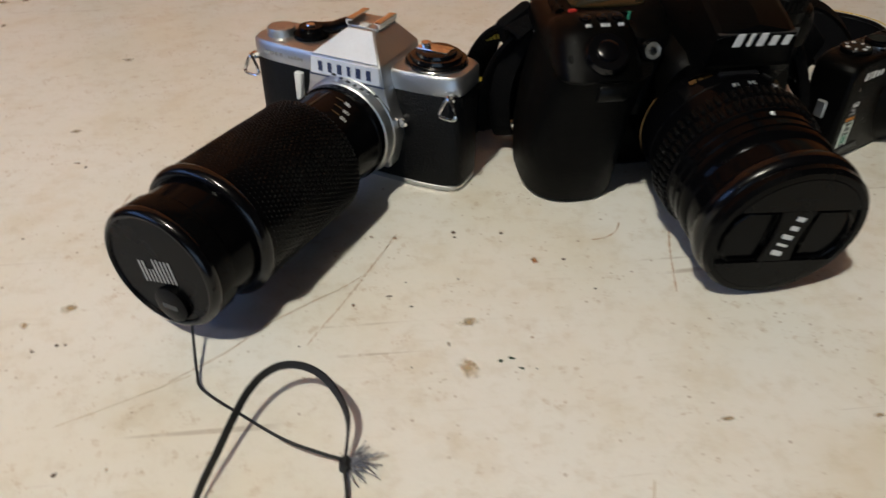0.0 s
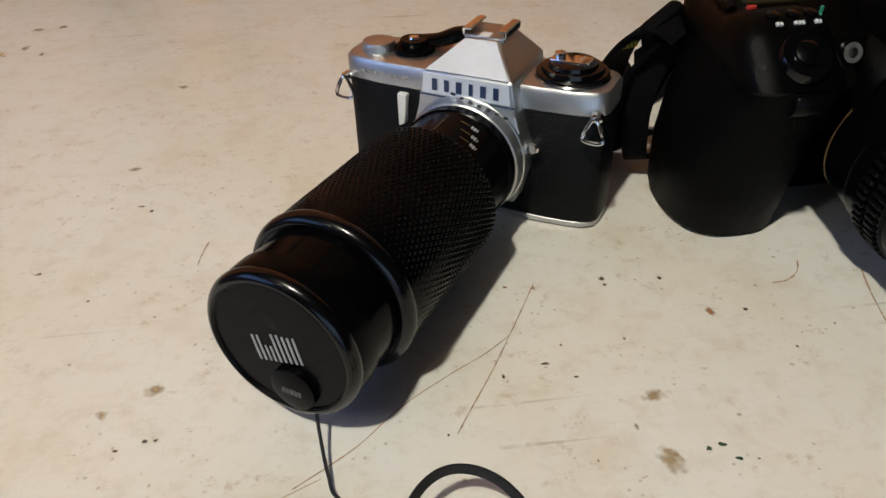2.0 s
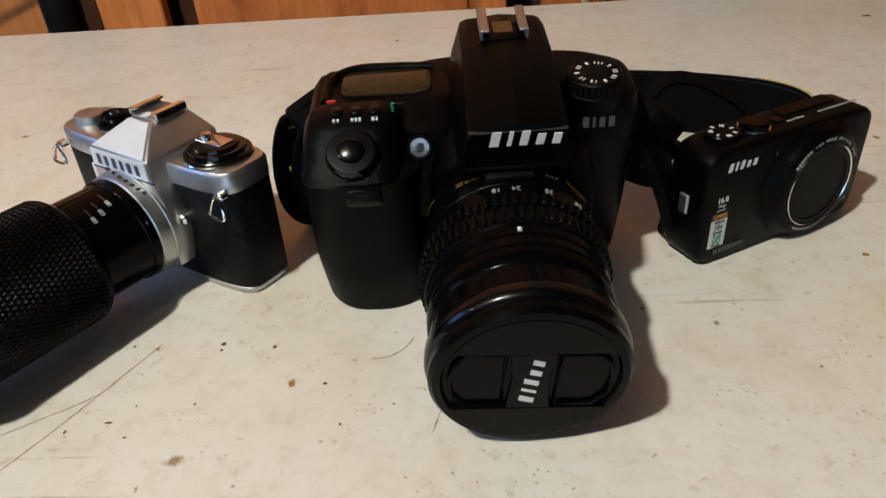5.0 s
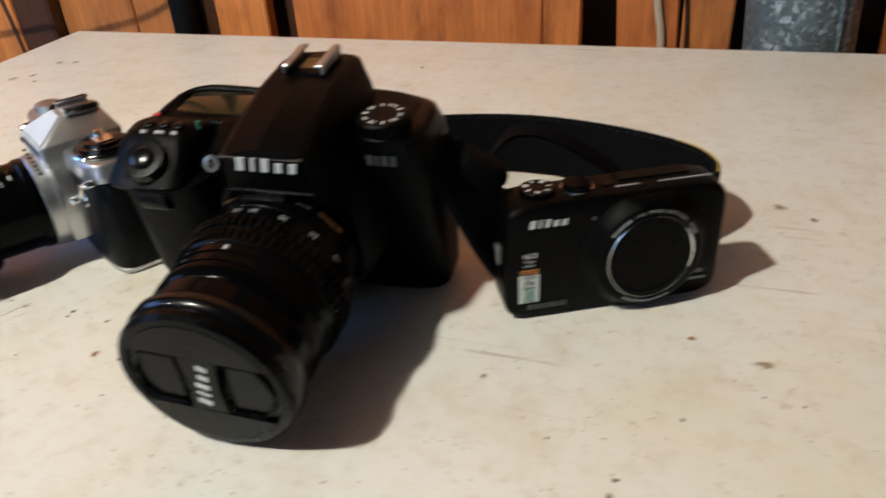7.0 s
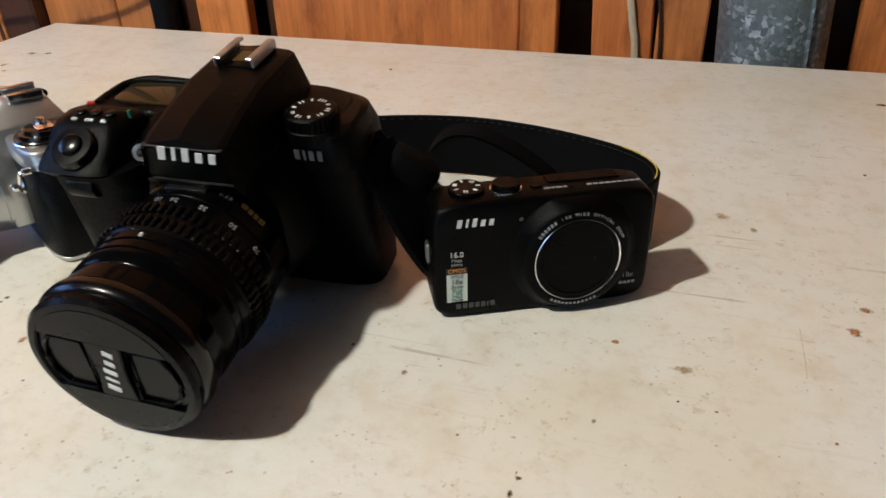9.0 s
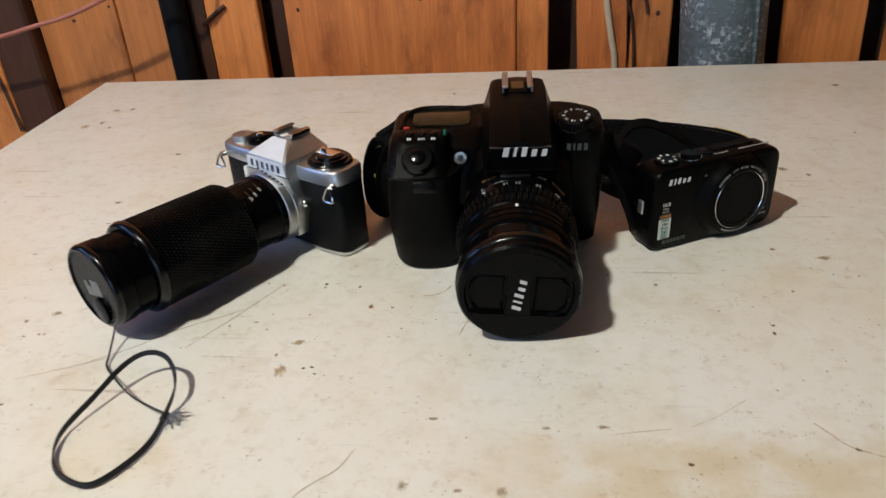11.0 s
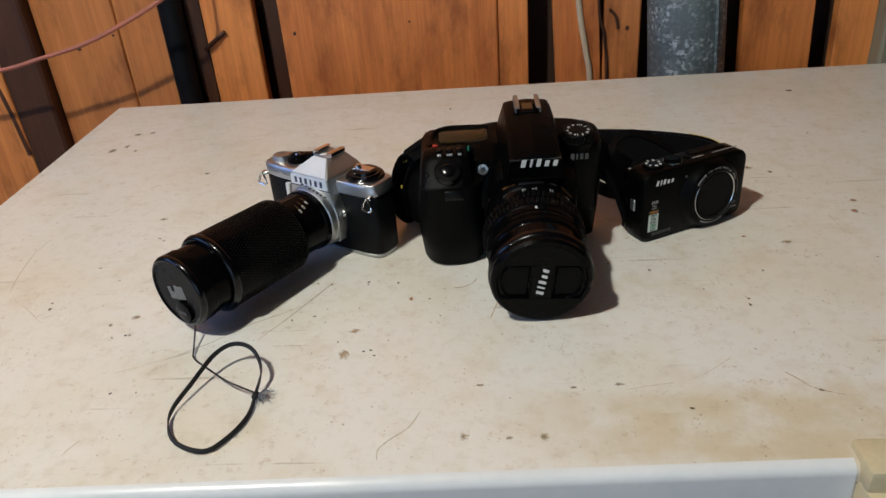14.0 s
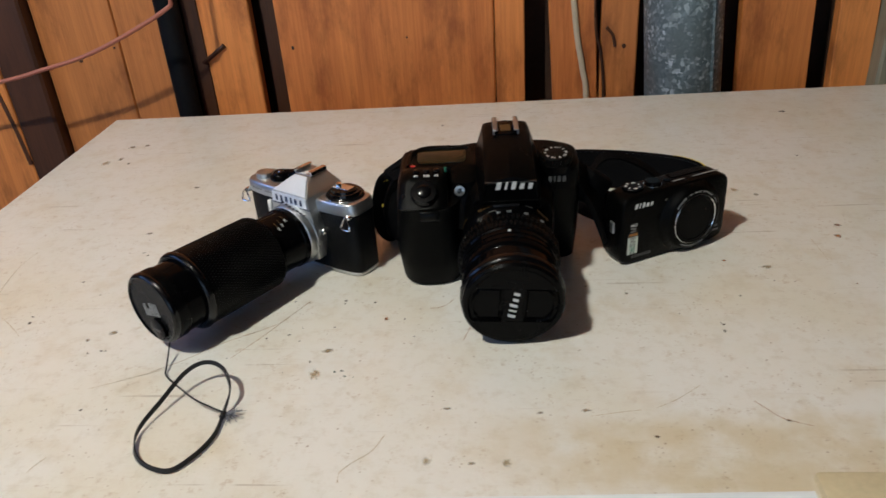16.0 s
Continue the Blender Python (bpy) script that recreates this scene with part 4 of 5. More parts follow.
                v.co.z = 0.0375 + 0.99 * (v.co.z - ZL) - 0.0035 * (1 + v.co.y / 0.168)
            else:
                v.co.z = float(np.interp(v.co.z, (0, 0.043, 0.0595, 0.0755, 0.0828, 0.0998), (0, 0.041, 0.0560, 0.0675, 0.0720, 0.0855)))
    # prism housing: sloping front plate over the mount, four-sided roof
    PX = 0.0055

    def storey(z, hx, y0, y1):
        return [(PX - hx, y0, z), (PX + hx, y0, z), (PX + hx * 0.93, y1, z), (PX - hx * 0.93, y1, z)]
    bm = loft([storey(0.0540, 0.0222, -0.0262, 0.0150), storey(0.0565, 0.0230, -0.0272, 0.0160), storey(0.0708, 0.0208, -0.0266, 0.0165), storey(0.0815, 0.0078, -0.0100, 0.0110)])
    bmesh.ops.recalc_face_normals(bm, faces=bm.faces)
    bmesh.ops.bevel(bm, geom=bm.edges[:], offset=0.0008, segments=2, profile=0.5, affect="EDGES")
    prism = part("prism_housing", bm, CHROME, cam_ob, "satin silver prism housing", 25)
    bar_parts("name_bar", [0.0024, 0.0022, 0.0026, 0.0018, 0.0026, 0.0024], 0.0052, front(PX, -0.0282, 0.0660), 0.0034, BLUE_INK, prism)
    # front plates bluish white: the daylight they reflect is put into their colour
    part("name_plate", loft([[(PX - 0.0208, -0.0273, 0.0614), (PX + 0.0208, -0.0273, 0.0614), (PX + 0.0200, -0.0273, 0.0706), (PX - 0.0200, -0.0273, 0.0706)], [(PX - 0.0206, -0.0280, 0.0616), (PX + 0.0206, -0.0280, 0.0616), (PX + 0.0198, -0.0280, 0.0704), (PX - 0.0198, -0.0280, 0.0704)]]), PLATE, prism, "silver name plate, paler for reflected daylight")
    part("roof_plate", loft([[(PX - 0.0192, -0.0266, 0.0714), (PX + 0.0192, -0.0266, 0.0714), (PX + 0.0074, -0.0106, 0.0813), (PX - 0.0074, -0.0106, 0.0813)], [(PX - 0.0190, -0.0271, 0.0718), (PX + 0.0190, -0.0271, 0.0718), (PX + 0.0072, -0.0111, 0.0817), (PX - 0.0072, -0.0111, 0.0817)]]), PLATE, prism, "silver sloping plate, paler for reflected daylight")
    part("plate_edge", rbox(PX - 0.0225, PX + 0.0225, -0.0276, -0.0262, 0.0600, 0.0606, 0.0002, 1), BLUE_INK, prism)
    part("mount_shroud", extrude([(PX - 0.0222, 0.0600), (PX - 0.0248, 0.050), (PX - 0.0272, 0.042), (PX - 0.0278, 0.032), (PX - 0.0235, 0.014), (PX + 0.0235, 0.014), (PX + 0.0278, 0.032), (PX + 0.0272, 0.042), (PX + 0.0248, 0.050), (PX + 0.0222, 0.0600)], -0.0270, -0.0140, 0.0015), CHROME, cam_ob, "silver plate round the lens mount")
    shoe = part("hot_shoe", rbox(PX - 0.0092, PX + 0.0092, -0.008, 0.010, 0.0805, 0.0822, 0.0004), CHROME, cam_ob)
    part("shoe_contact", rbox(PX - 0.0025, PX + 0.0025, -0.0084, -0.0030, 0.0820, 0.0826, 0.0002, 1), WHITE_INK, shoe)
    for s in (-1, 1):
        part("shoe_rail", rbox(PX + min(s * 0.0100, s * 0.0062), PX + max(s * 0.0100, s * 0.0062), -0.008, 0.010, 0.0840, 0.0852, 0.0003, 1), BRIGHT, shoe)
        part("shoe_side", rbox(PX + min(s * 0.0102, s * 0.0088), PX + max(s * 0.0102, s * 0.0088), -0.008, 0.010, 0.0818, 0.0850, 0.0003, 1), BRIGHT, shoe)
    return cam_ob


film_camera(pose(-0.0748, 0.3100, 0, 0, 0, -32.3))


# ---- the lens cap's cord ----
string = [(-0.1522, 0.1645, 0.016), (-0.1514, 0.1565, 0.009), (-0.1488, 0.1417, 0.003), (-0.1450, 0.1318, 0.0025), (-0.1265, 0.1120, 0.008), (-0.1113, 0.0992, 0.009), (-0.0984, 0.0943, 0.006), (-0.0895, 0.0923, 0.003)]
loop = [(-0.0885, 0.0923, 0.003), (-0.0870, 0.1070, 0.011), (-0.0934, 0.1198, 0.016), (-0.1025, 0.1267, 0.0175), (-0.1123, 0.1268, 0.017), (-0.1209, 0.1189, 0.014), (-0.1290, 0.1002, 0.008), (-0.1351, 0.0807, 0.004), (-0.1325, 0.0661, 0.0025), (-0.1242, 0.0545, 0.0025), (-0.1112, 0.0477, 0.0025), (-0.1015, 0.0486, 0.0025), (-0.0923, 0.0621, 0.0025), (-0.0879, 0.0767, 0.0025)]
cord = thing("lens_cap_cord", pose(0, 0, 0), "thin black cord with elastic loop lying on the lid", "cord")
string.append((-0.0900, 0.0905, 0.003))
part("string", tube(curve(string, 8), 0.0006, 8), CORD, cord)
loop = [(-0.120 + (x + 0.116) * 1.07, 0.0835 + (y - 0.086) * 1.05, z) for x, y, z in loop]
lp = curve(loop, 8, True)
lp.append(lp[0])
part("elastic_loop", ribbon(lp, [(0.35 * math.sin(i * 0.11), 0.3, 1.0) for i in range(len(lp))], 0.0031, 0.0009), CORD, cord, "flat black elastic loop")
rng = random.Random(5)
bm = bmesh.new()
for i in range(46):
    a = rng.uniform(-1.2, 1.0)
    ln = rng.uniform(0.004, 0.011)
    p0 = Vector((-0.0885 + rng.uniform(-0.002, 0.002), 0.091 + rng.uniform(-0.002, 0.002), 0.0025))
    p1 = p0 + Vector((ln * math.cos(a), ln * math.sin(a), rng.uniform(-0.002, 0.003)))
    tube([p0, (p0 + p1) / 2 + Vector((rng.uniform(-1, 1), rng.uniform(-1, 1), 0.6)) * 0.0008, p1], 0.00018, 4, bm)
part("frayed_end", bm, FRAY, cord, "frayed grey thread end")
part("knot", lathe([(-0.0035, 0.0008), (-0.0025, 0.0021), (0.0015, 0.0022), (0.003, 0.0012)], 14, "y", (-0.0905, 0.0915, 0.0026)), CORD, cord)


# ---- the large black digital camera ----
def slr_camera(m):
    slr = thing("digital_slr_camera", m, "large black digital reflex camera with capped zoom lens", "camera")

    def sec(cx, cy, hx, hy, z, p=4.0):
        return [(x, y, z) for x, y in oval(cx, cy, hx, hy, p, 48)]

    # body shell, standing on its base
    body = part("body", loft([sec(0.001, 0.010, 0.054, 0.0175, 0.0, 5), sec(0.001, 0.010, 0.056, 0.0195, 0.002, 5), sec(0.001, 0.009, 0.0575, 0.0215, 0.030, 5), sec(0.001, 0.006, 0.0580, 0.0245, 0.070, 4.5),
                              sec(0.001, 0.006, 0.0570, 0.0245, 0.088, 4), sec(0.001, 0.008, 0.0540, 0.0205, 0.0965, 3.5), sec(0.001, 0.009, 0.0460, 0.0175, 0.0995, 3)]), BODY_BLACK, slr, "matte black textured body shell")
    # grip: deep, rounded, leaning forward
    part("grip", loft([sec(-0.0615, -0.010, 0.0225, 0.0290, 0.0, 2.6), sec(-0.0630, -0.010, 0.0260, 0.0325, 0.006, 2.6), sec(-0.0640, -0.011, 0.0270, 0.0345, 0.030, 2.6), sec(-0.0635, -0.013, 0.0265, 0.0350, 0.055, 2.6),
                       sec(-0.0620, -0.015, 0.0255, 0.0350, 0.074, 2.8), sec(-0.0600, -0.0175, 0.0245, 0.0365, 0.0875, 3)]), GRIP_RUBBER, slr, "soft black rubber hand grip")
    # sloping top of the grip with the shutter button, then the top panel
    # nose with the shutter button, a ridge behind it, then the sunken display
    nose = [(-0.0520, 0.0860), (-0.0538, 0.0885), (-0.0505, 0.0918), (-0.0430, 0.0962), (-0.0365, 0.1020), (-0.0300, 0.1046), (-0.0220, 0.1050), (-0.0160, 0.1034), (-0.0110, 0.1000), (0.0160, 0.0998), (0.0205, 0.0985), (0.0215, 0.0860)]
    ends = ((-0.0852, 0.30, 0.72), (-0.0842, 0.66, 0.88), (-0.0812, 0.90, 0.96), (-0.0750, 1.0, 1.0), (-0.0550, 1.0, 1.0), (-0.0500, 0.95, 0.97), (-0.0465, 0.72, 0.90))
    part("display_deck", rbox(-0.0790, -0.0260, -0.0130, 0.0205, 0.0850, 0.0998, 0.003, 3), BODY_BLACK, slr)
    part("grip_top", loft([[(x, -0.016 + (y + 0.016) * g, 0.086 + (z - 0.086) * f) for y, z in nose] for x, f, g in ends]), BODY_BLACK, slr, "", 50)
    part("lcd_panel", extrude([(x, y) for x, y in oval(-0.0510, 0.0040, 0.0195, 0.0105, 6, 32)], 0.0990, 0.1009, 0.0004, None, "xy"), LCD, slr, "dark glossy top display")
    part("lcd_rim", tube(curve([(-0.0300, 0.0176, 0.0990), (-0.0480, 0.0182, 0.0996), (-0.0640, 0.0178, 0.0998), (-0.0735, 0.0120, 0.0994), (-0.0768, 0.0010, 0.0988), (-0.0765, -0.0090, 0.0990)], 6), 0.0026, 12), BODY_BLACK, slr)
    collar = part("shutter_collar", lathe([(0.0, 0.0105), (0.004, 0.0105), (0.0058, 0.0093), (0.0060, 0.0060)], 36, "z"), GLOSS_BLACK, slr, "glossy black power switch ring")
    collar.matrix_basis = pose(-0.0640, -0.0425, 0.0925, 30, 0, 0)
    part("shutter_button", lathe([(0.0050, 0.0056), (0.0072, 0.0052), (0.0080, 0.0036)], 28, "z"), GLOSS_BLACK, collar)
    part("switch_tab", rbox(-0.003, 0.003, -0.0105, -0.0078, 0.001, 0.0045, 0.0008), BLACK_PAINT, collar)
    for i, x in enumerate((-0.070, -0.0620, -0.0545)):
        ob = part("small_button", lathe([(0, 0.0026), (0.0014, 0.0025), (0.0018, 0.0018)], 18, "z"), GLOSS_BLACK, slr)
        ob.matrix_basis = pose(x, -0.0262, 0.1030, 8, 0, 0)
        part("button_bar", bars([0.0011, 0.0008, 0.0010][: 2 + i % 2], 0.0015, pose(x, -0.0318, 0.1042, 24, 0, 0), 0.0006, 0.0, (), 0.0009), WHITE_INK, slr)
    part("red_mark", extrude(oval(-0.0730, -0.0160, 0.0020, 0.0009, 4, 16), 0.1010, 0.1046, 0, None, "xy"), RED_INK, slr)
    part("green_dot", lathe([(0.1020, 0.0008), (0.1056, 0.0008)], 12, "z", (-0.0475, -0.0225, 0)), GREEN_INK, slr)
    # front dial, assist lamp
    part("front_dial", lathe([(-0.007, 0.0050), (-0.006, 0.0056), (0.006, 0.0056), (0.007, 0.0050)], 30, "y", (0, 0, 0)), RIB_RUBBER, slr).matrix_basis = pose(-0.0605, -0.0495, 0.0800, 0, 0, 90)
    lampo = part("assist_lamp", lathe([(0.004, 0.0058), (-0.0010, 0.0058), (-0.0016, 0.0050)], 28, "y"), BLACK_PAINT, slr)
    lampo.matrix_basis = pose(-0.0375, -0.0345, 0.0900, -28, 0, 0)
    part("lamp_lens", lathe([(-0.0012, 0.0044), (-0.0018, 0.0038), (-0.0016, 0.0020)], 28, "y"), LAMP_GLASS, lampo, "clear round lamp lens")
    part("grip_shoulder", loft([sec(-0.034, -0.014, 0.012, 0.021, 0.055, 3), sec(-0.034, -0.014, 0.0125, 0.0205, 0.082, 3), sec(-0.034, -0.010, 0.012, 0.0180, 0.094, 3), sec(-0.034, 0.0, 0.011, 0.013, 0.100, 3)]), BODY_BLACK, slr)

    # prism hump with flash housing
    def hump(y, hb, ht, zb, zt, crown=0.0015):
        return [(-hb, y, zb), (hb, y, zb), (hb * 0.97, y, zb + (zt - zb) * 0.35), ((hb + ht) / 2 * 0.97, y, zb + (zt - zb) * 0.72), (ht, y, zt - 0.0012), (ht * 0.86, y, zt), (0, y, zt + crown),
                (-ht * 0.86, y, zt), (-ht, y, zt - 0.0012), (-(hb + ht) / 2 * 0.97, y, zb + (zt - zb) * 0.72), (-hb * 0.97, y, zb + (zt - zb) * 0.35)]
    prism = part("prism_housing", loft([hump(-0.0540, 0.0200, 0.0182, 0.0935, 0.1078, 0.0016), hump(-0.0552, 0.0205, 0.0188, 0.0930, 0.1088, 0.0018), hump(-0.0542, 0.0210, 0.0190, 0.090, 0.1100, 0.0034), hump(-0.046, 0.0232, 0.0188, 0.080, 0.1126, 0.0036), hump(-0.030, 0.0260, 0.0184, 0.070, 0.1164, 0.0022), hump(-0.012, 0.0282, 0.0182, 0.068, 0.1194, 0.0006),
                                       hump(0.012, 0.0285, 0.0182, 0.068, 0.1200, 0.0003), hump(0.022, 0.0270, 0.0174, 0.066, 0.1190), hump(0.028, 0.0245, 0.0155, 0.066, 0.1120)]), BODY_BLACK, slr, "black flash and prism hump", 9)
    bar_parts("name_bar", [0.0034, 0.0016, 0.0030, 0.0030, 0.0030], 0.0062, front(0.0022, -0.0557, 0.1072), 0.0031, WHITE_INK, prism, 0.20, (1.0, 1.0, 1.0, 0.74, 0.74), 0.0006)
    part("front_plate", loft([[(x, y, z) for x, z in oval(0.0, 0.062, hx, hz, 3.2, 40)] for y, hx, hz in ((-0.020, 0.036, 0.036), (-0.040, 0.0345, 0.034), (-0.0455, 0.0325, 0.031))]), BODY_BLACK, slr)
    part("flash_seam", rbox(-0.0185, 0.0185, -0.0557, -0.0535, 0.1096, 0.1100, 0.0001, 1), BLACK_INK, prism)
    shoe = part("hot_shoe", rbox(-0.0092, 0.0092, -0.002, 0.020, 0.1196, 0.1210, 0.0004), BLACK_SATIN, prism)
    for s in (-1, 1):
        part("shoe_rail", rbox(min(s * 0.0098, s * 0.0062), max(s * 0.0098, s * 0.0062), -0.003, 0.020, 0.1238, 0.1252, 0.0004, 1), CHROME, shoe, "worn satin shoe rail")
        part("shoe_side", rbox(min(s * 0.0100, s * 0.0086), max(s * 0.0100, s * 0.0086), -0.003, 0.020, 0.1206, 0.1250, 0.0004, 1), CHROME, shoe)
    part("shoe_contacts", rbox(-0.004, 0.004, 0.003, 0.013, 0.1210, 0.1214), GOLD_INK, shoe)
    # mode dial on the other shoulder
    dial = part("mode_dial", lathe([(0.0940, 0.0125), (0.1000, 0.0125), (0.1005, 0.0118), (0.1058, 0.0115), (0.1066, 0.0106), (0.1069, 0.0060)], 48, "z", (0.0375, -0.010, 0)), BODY_BLACK, slr, "ridged black mode dial")
    for k in range(30):
        x, y = ray_xy(0.0117, 2 * math.pi * k / 30)
        part("ridge", rbox(0.0375 + x - 0.0005, 0.0375 + x + 0.0005, -0.010 + y - 0.0005, -0.010 + y + 0.0005, 0.1005, 0.1056), CAP_BLACK, dial)
    for k, wd in enumerate(([0.0012, 0.0012], [0.0022], [0.0011, 0.0011, 0.0011], [0.002], [0.0012, 0.0012], [0.0022], [0.0012, 0.001], [0.002, 0.001], [0.0022], [0.001, 0.002])):
        a = 360 / 10 * k
        x, y = ray_xy(0.0080, radians(a))
        part("dial_mark", bars([0.45 * q for q in wd], 0.0020, flat(0.0375 + x, -0.010 + y, 0.10675, a + 90), 0.0011), WHITE_INK, dial)
    part("model_bars", bars([0.0026, 0.0012, 0.0024, 0.0024], 0.0050, front(0.0380, -0.0212, 0.0895, -2), 0.0016), DIM_INK, slr, "row of grey bars")
    part("shoulder_cap", loft([sec(0.041, 0.001, 0.0165, 0.0215, 0.080, 3.4), sec(0.041, 0.001, 0.0160, 0.0220, 0.092, 3.4), sec(0.041, 0.001, 0.0150, 0.0200, 0.0975, 3.2), sec(0.041, 0.001, 0.0130, 0.0165, 0.0992, 3)]), BODY_BLACK, slr)
    # strap eyelets
    for s in (-1, 1):
        part("strap_eyelet", tube(curve([(s * 0.0585 - (0.022 if s < 0 else 0), 0.004 + dy, 0.082 + dz) for dy, dz in ((-0.004, -0.003), (0.004, -0.003), (0.004, 0.004), (-0.004, 0.004))], 5, True), 0.0011, 8, None, True), BLACK_SATIN, slr)

    # the zoom lens, drooping so that its rim rests on the lid
    lens = part("zoom_lens", lathe([(-0.040, 0.0310), (-0.0405, 0.0322), (-0.0450, 0.0322), (-0.0452, 0.0312), (-0.0470, 0.0312), (-0.0480, 0.0326), (-0.0640, 0.0330), (-0.0650, 0.0322)], 80, "y"), BLACK_SATIN, slr, "stubby black zoom lens")
    lens.matrix_basis = pose(-0.0030, 0.0036, 0.0537)
    part("gold_band", lathe([(-0.0460, 0.0322), (-0.0464, 0.0326), (-0.0468, 0.0322)], 80, "y", closed=False), GOLD_INK, lens)
    part("focus_window", rbox(-0.009, 0.009, -0.0605, -0.0520, 0.0312, 0.0334, 0.0006), DARK_GLASS, lens)
    part("zoom_ring", lathe([(-0.0645, 0.0325), (-0.0660, 0.0338), (-0.0720, 0.0340), (-0.0885, 0.0346), (-0.0895, 0.0338)], 80, "y"), BLACK_SATIN, lens)
    bm = bmesh.new()
    for row, (ya, yb) in enumerate(((-0.0790, -0.0735), (-0.0872, -0.0812))):
        for k in range(64):
            a = 2 * math.pi * (k + 0.5 * row) / 64
            mine = rbox(-0.00095, 0.00095, ya, yb, 0.0335, 0.0358, 0.0005, 1)
            mine.transform(Matrix.Rotation(a, 4, "Y"))
            merge(bm, mine)
    part("zoom_ribs", bm, RIB_RUBBER, lens, "ribbed black rubber zoom ring")
    part("front_barrel", lathe([(-0.0890, 0.0330), (-0.0900, 0.0340), (-0.0935, 0.0340), (-0.0940, 0.0334), (-0.0955, 0.0334), (-0.0960, 0.0342), (-0.0990, 0.0344), (-0.0995, 0.0338), (-0.1010, 0.0338), (-0.1015, 0.0346), (-0.1075, 0.0350), (-0.1085, 0.0344), (-0.1100, 0.0346), (-0.1170, 0.0372), (-0.1190, 0.0374), (-0.1228, 0.0374), (-0.1262, 0.0360)], 80, "y"), BLACK_PAINT, lens, "glossy black stepped front barrel")
    part("front_rim", lathe([(-0.1178, 0.0370), (-0.1184, 0.0380), (-0.1195, 0.0385), (-0.1225, 0.0386), (-0.1240, 0.0382), (-0.1252, 0.0374), (-0.1260, 0.0362)], 80, "y", closed=False), GLOSS_BLACK, lens, "polished black rim", 80)
    part("index_dot", lathe([(-0.0930, 0.0009), (-0.0912, 0.0009)], 12, "y", (0.0, 0, 0.0338)), WHITE_INK, lens)
    for text, a in (("18", 100), ("24", 88), ("35", 68), ("50", 46), ("70", 24)):
        part("scale_number", letters(text, 0.0034, pose(0, 0, 0, 0, 90 - a, 0) @ pose(0, -0.0693, 0.0341, 0, 0, 180)), GREY_INK, lens)
    for a, mat, wd in ((118, GOLD_INK, [0.0030, 0.0022, 0.0030]), (62, DIM_INK, [0.0012, 0.0012, 0.0016]), (40, GOLD_INK, [0.0028, 0.002, 0.002, 0.0028])):
        part("lens_mark", bars(wd, 0.0026, pose(0, 0, 0, 0, 90 - a, 0) @ pose(0, -0.0560, 0.0330, 0, 0, 0 if a > 100 else 180), 0.0007), mat, lens)

    # pinch cap: rim, bridge with bars, two sunken finger pads
    cap = part("lens_cap", lathe([(-0.1258, 0.0362), (-0.1270, 0.0374), (-0.1296, 0.0374), (-0.1314, 0.0358), (-0.1316, 0.0330), (-0.1300, 0.0320), (-0.1296, 0.0010)], 80, "y"), CAP_BLACK, lens, "black pinch lens cap")
    for zs in (1, -1):
        a = math.asin(0.0150 / 0.0330)
        arc = [(0.0330 * math.cos(a + (math.pi - 2 * a) * i / 20), zs * 0.0330 * math.sin(a + (math.pi - 2 * a) * i / 20)) for i in range(21)]
        part("cap_lobe", extrude(arc, -0.1318, -0.1296, 0.0004, None, "xz", 1), CAP_BLACK, cap)
    part("cap_bridge", extrude([(-0.0085, -0.0155), (0.0085, -0.0155), (0.0070, -0.004), (0.0070, 0.004), (0.0085, 0.0155), (-0.0085, 0.0155), (-0.0070, 0.004), (-0.0070, -0.004)], -0.1317, -0.1294, 0.0005, None, "xz", 1), CAP_BLACK, cap)
    for s in (-1, 1):
        o = [(s * 0.0098, -0.0140), (s * 0.0098, 0.0140), (s * 0.0240, 0.0140), (s * 0.0285, 0.0080), (s * 0.0298, 0.0), (s * 0.0285, -0.0080), (s * 0.0240, -0.0140)]
        ring = [Vector((x, -0.1308, z)) for x, z in o]
        part("finger_pad", tube(curve(ring, 1, True), 0.0009, 6, None, True), CAP_BLACK, cap)
        part("pad_floor", extrude([(x * 0.97, z * 0.97) for x, z in o], -0.1300, -0.1290, 0, None, "xz"), BLACK_SATIN, cap)
    bar_parts("cap_bar", [0.0026, 0.0013, 0.0024, 0.0024, 0.0024], 0.0056, front(0.0, -0.1317, 0.0) @ pose(0, 0, 0, 0, 0, 84), 0.0030, WHITE_INK, cap, 0.20, (1.0, 1.0, 1.0, 0.76, 0.76))
    # the cap sits a little turned on the lens
    for o in (cap, *cap.children_recursive):
        o.data.transform(Matrix.Rotation(radians(4), 4, "Y"))
    # a trifle lower than drawn
    for o in slr.children_recursive:
        if o is not lens and o.parent is not lens and (o.parent.parent is not lens if o.parent else True) and o.matrix_basis == Matrix.Identity(4) and o.parent.matrix_basis != collar.matrix_basis and o.parent.matrix_basis != lampo.matrix_basis:
            for v in o.data.vertices:
                v.co.z *= 0.985
    # the barrel nearly of one width
    for o in (lens, *lens.children_recursive):
        for v in o.data.vertices:
            k = float(np.interp(-v.co.y, (0.04, 0.065, 0.085, 0.105, 0.118), (1.04, 1.07, 1.05, 1.02, 0.955)))
            v.co.x *= k
            v.co.z *= k
    # nothing reaches through the lid when the camera leans forward on its lens
    for o in slr.children:
        if o is not lens and o.matrix_basis == Matrix.Identity(4):
            for v in o.data.vertices:
                v.co.z = max(v.co.z, 0.0004 - 0.1406 * (v.co.y + 0.010))
    return slr


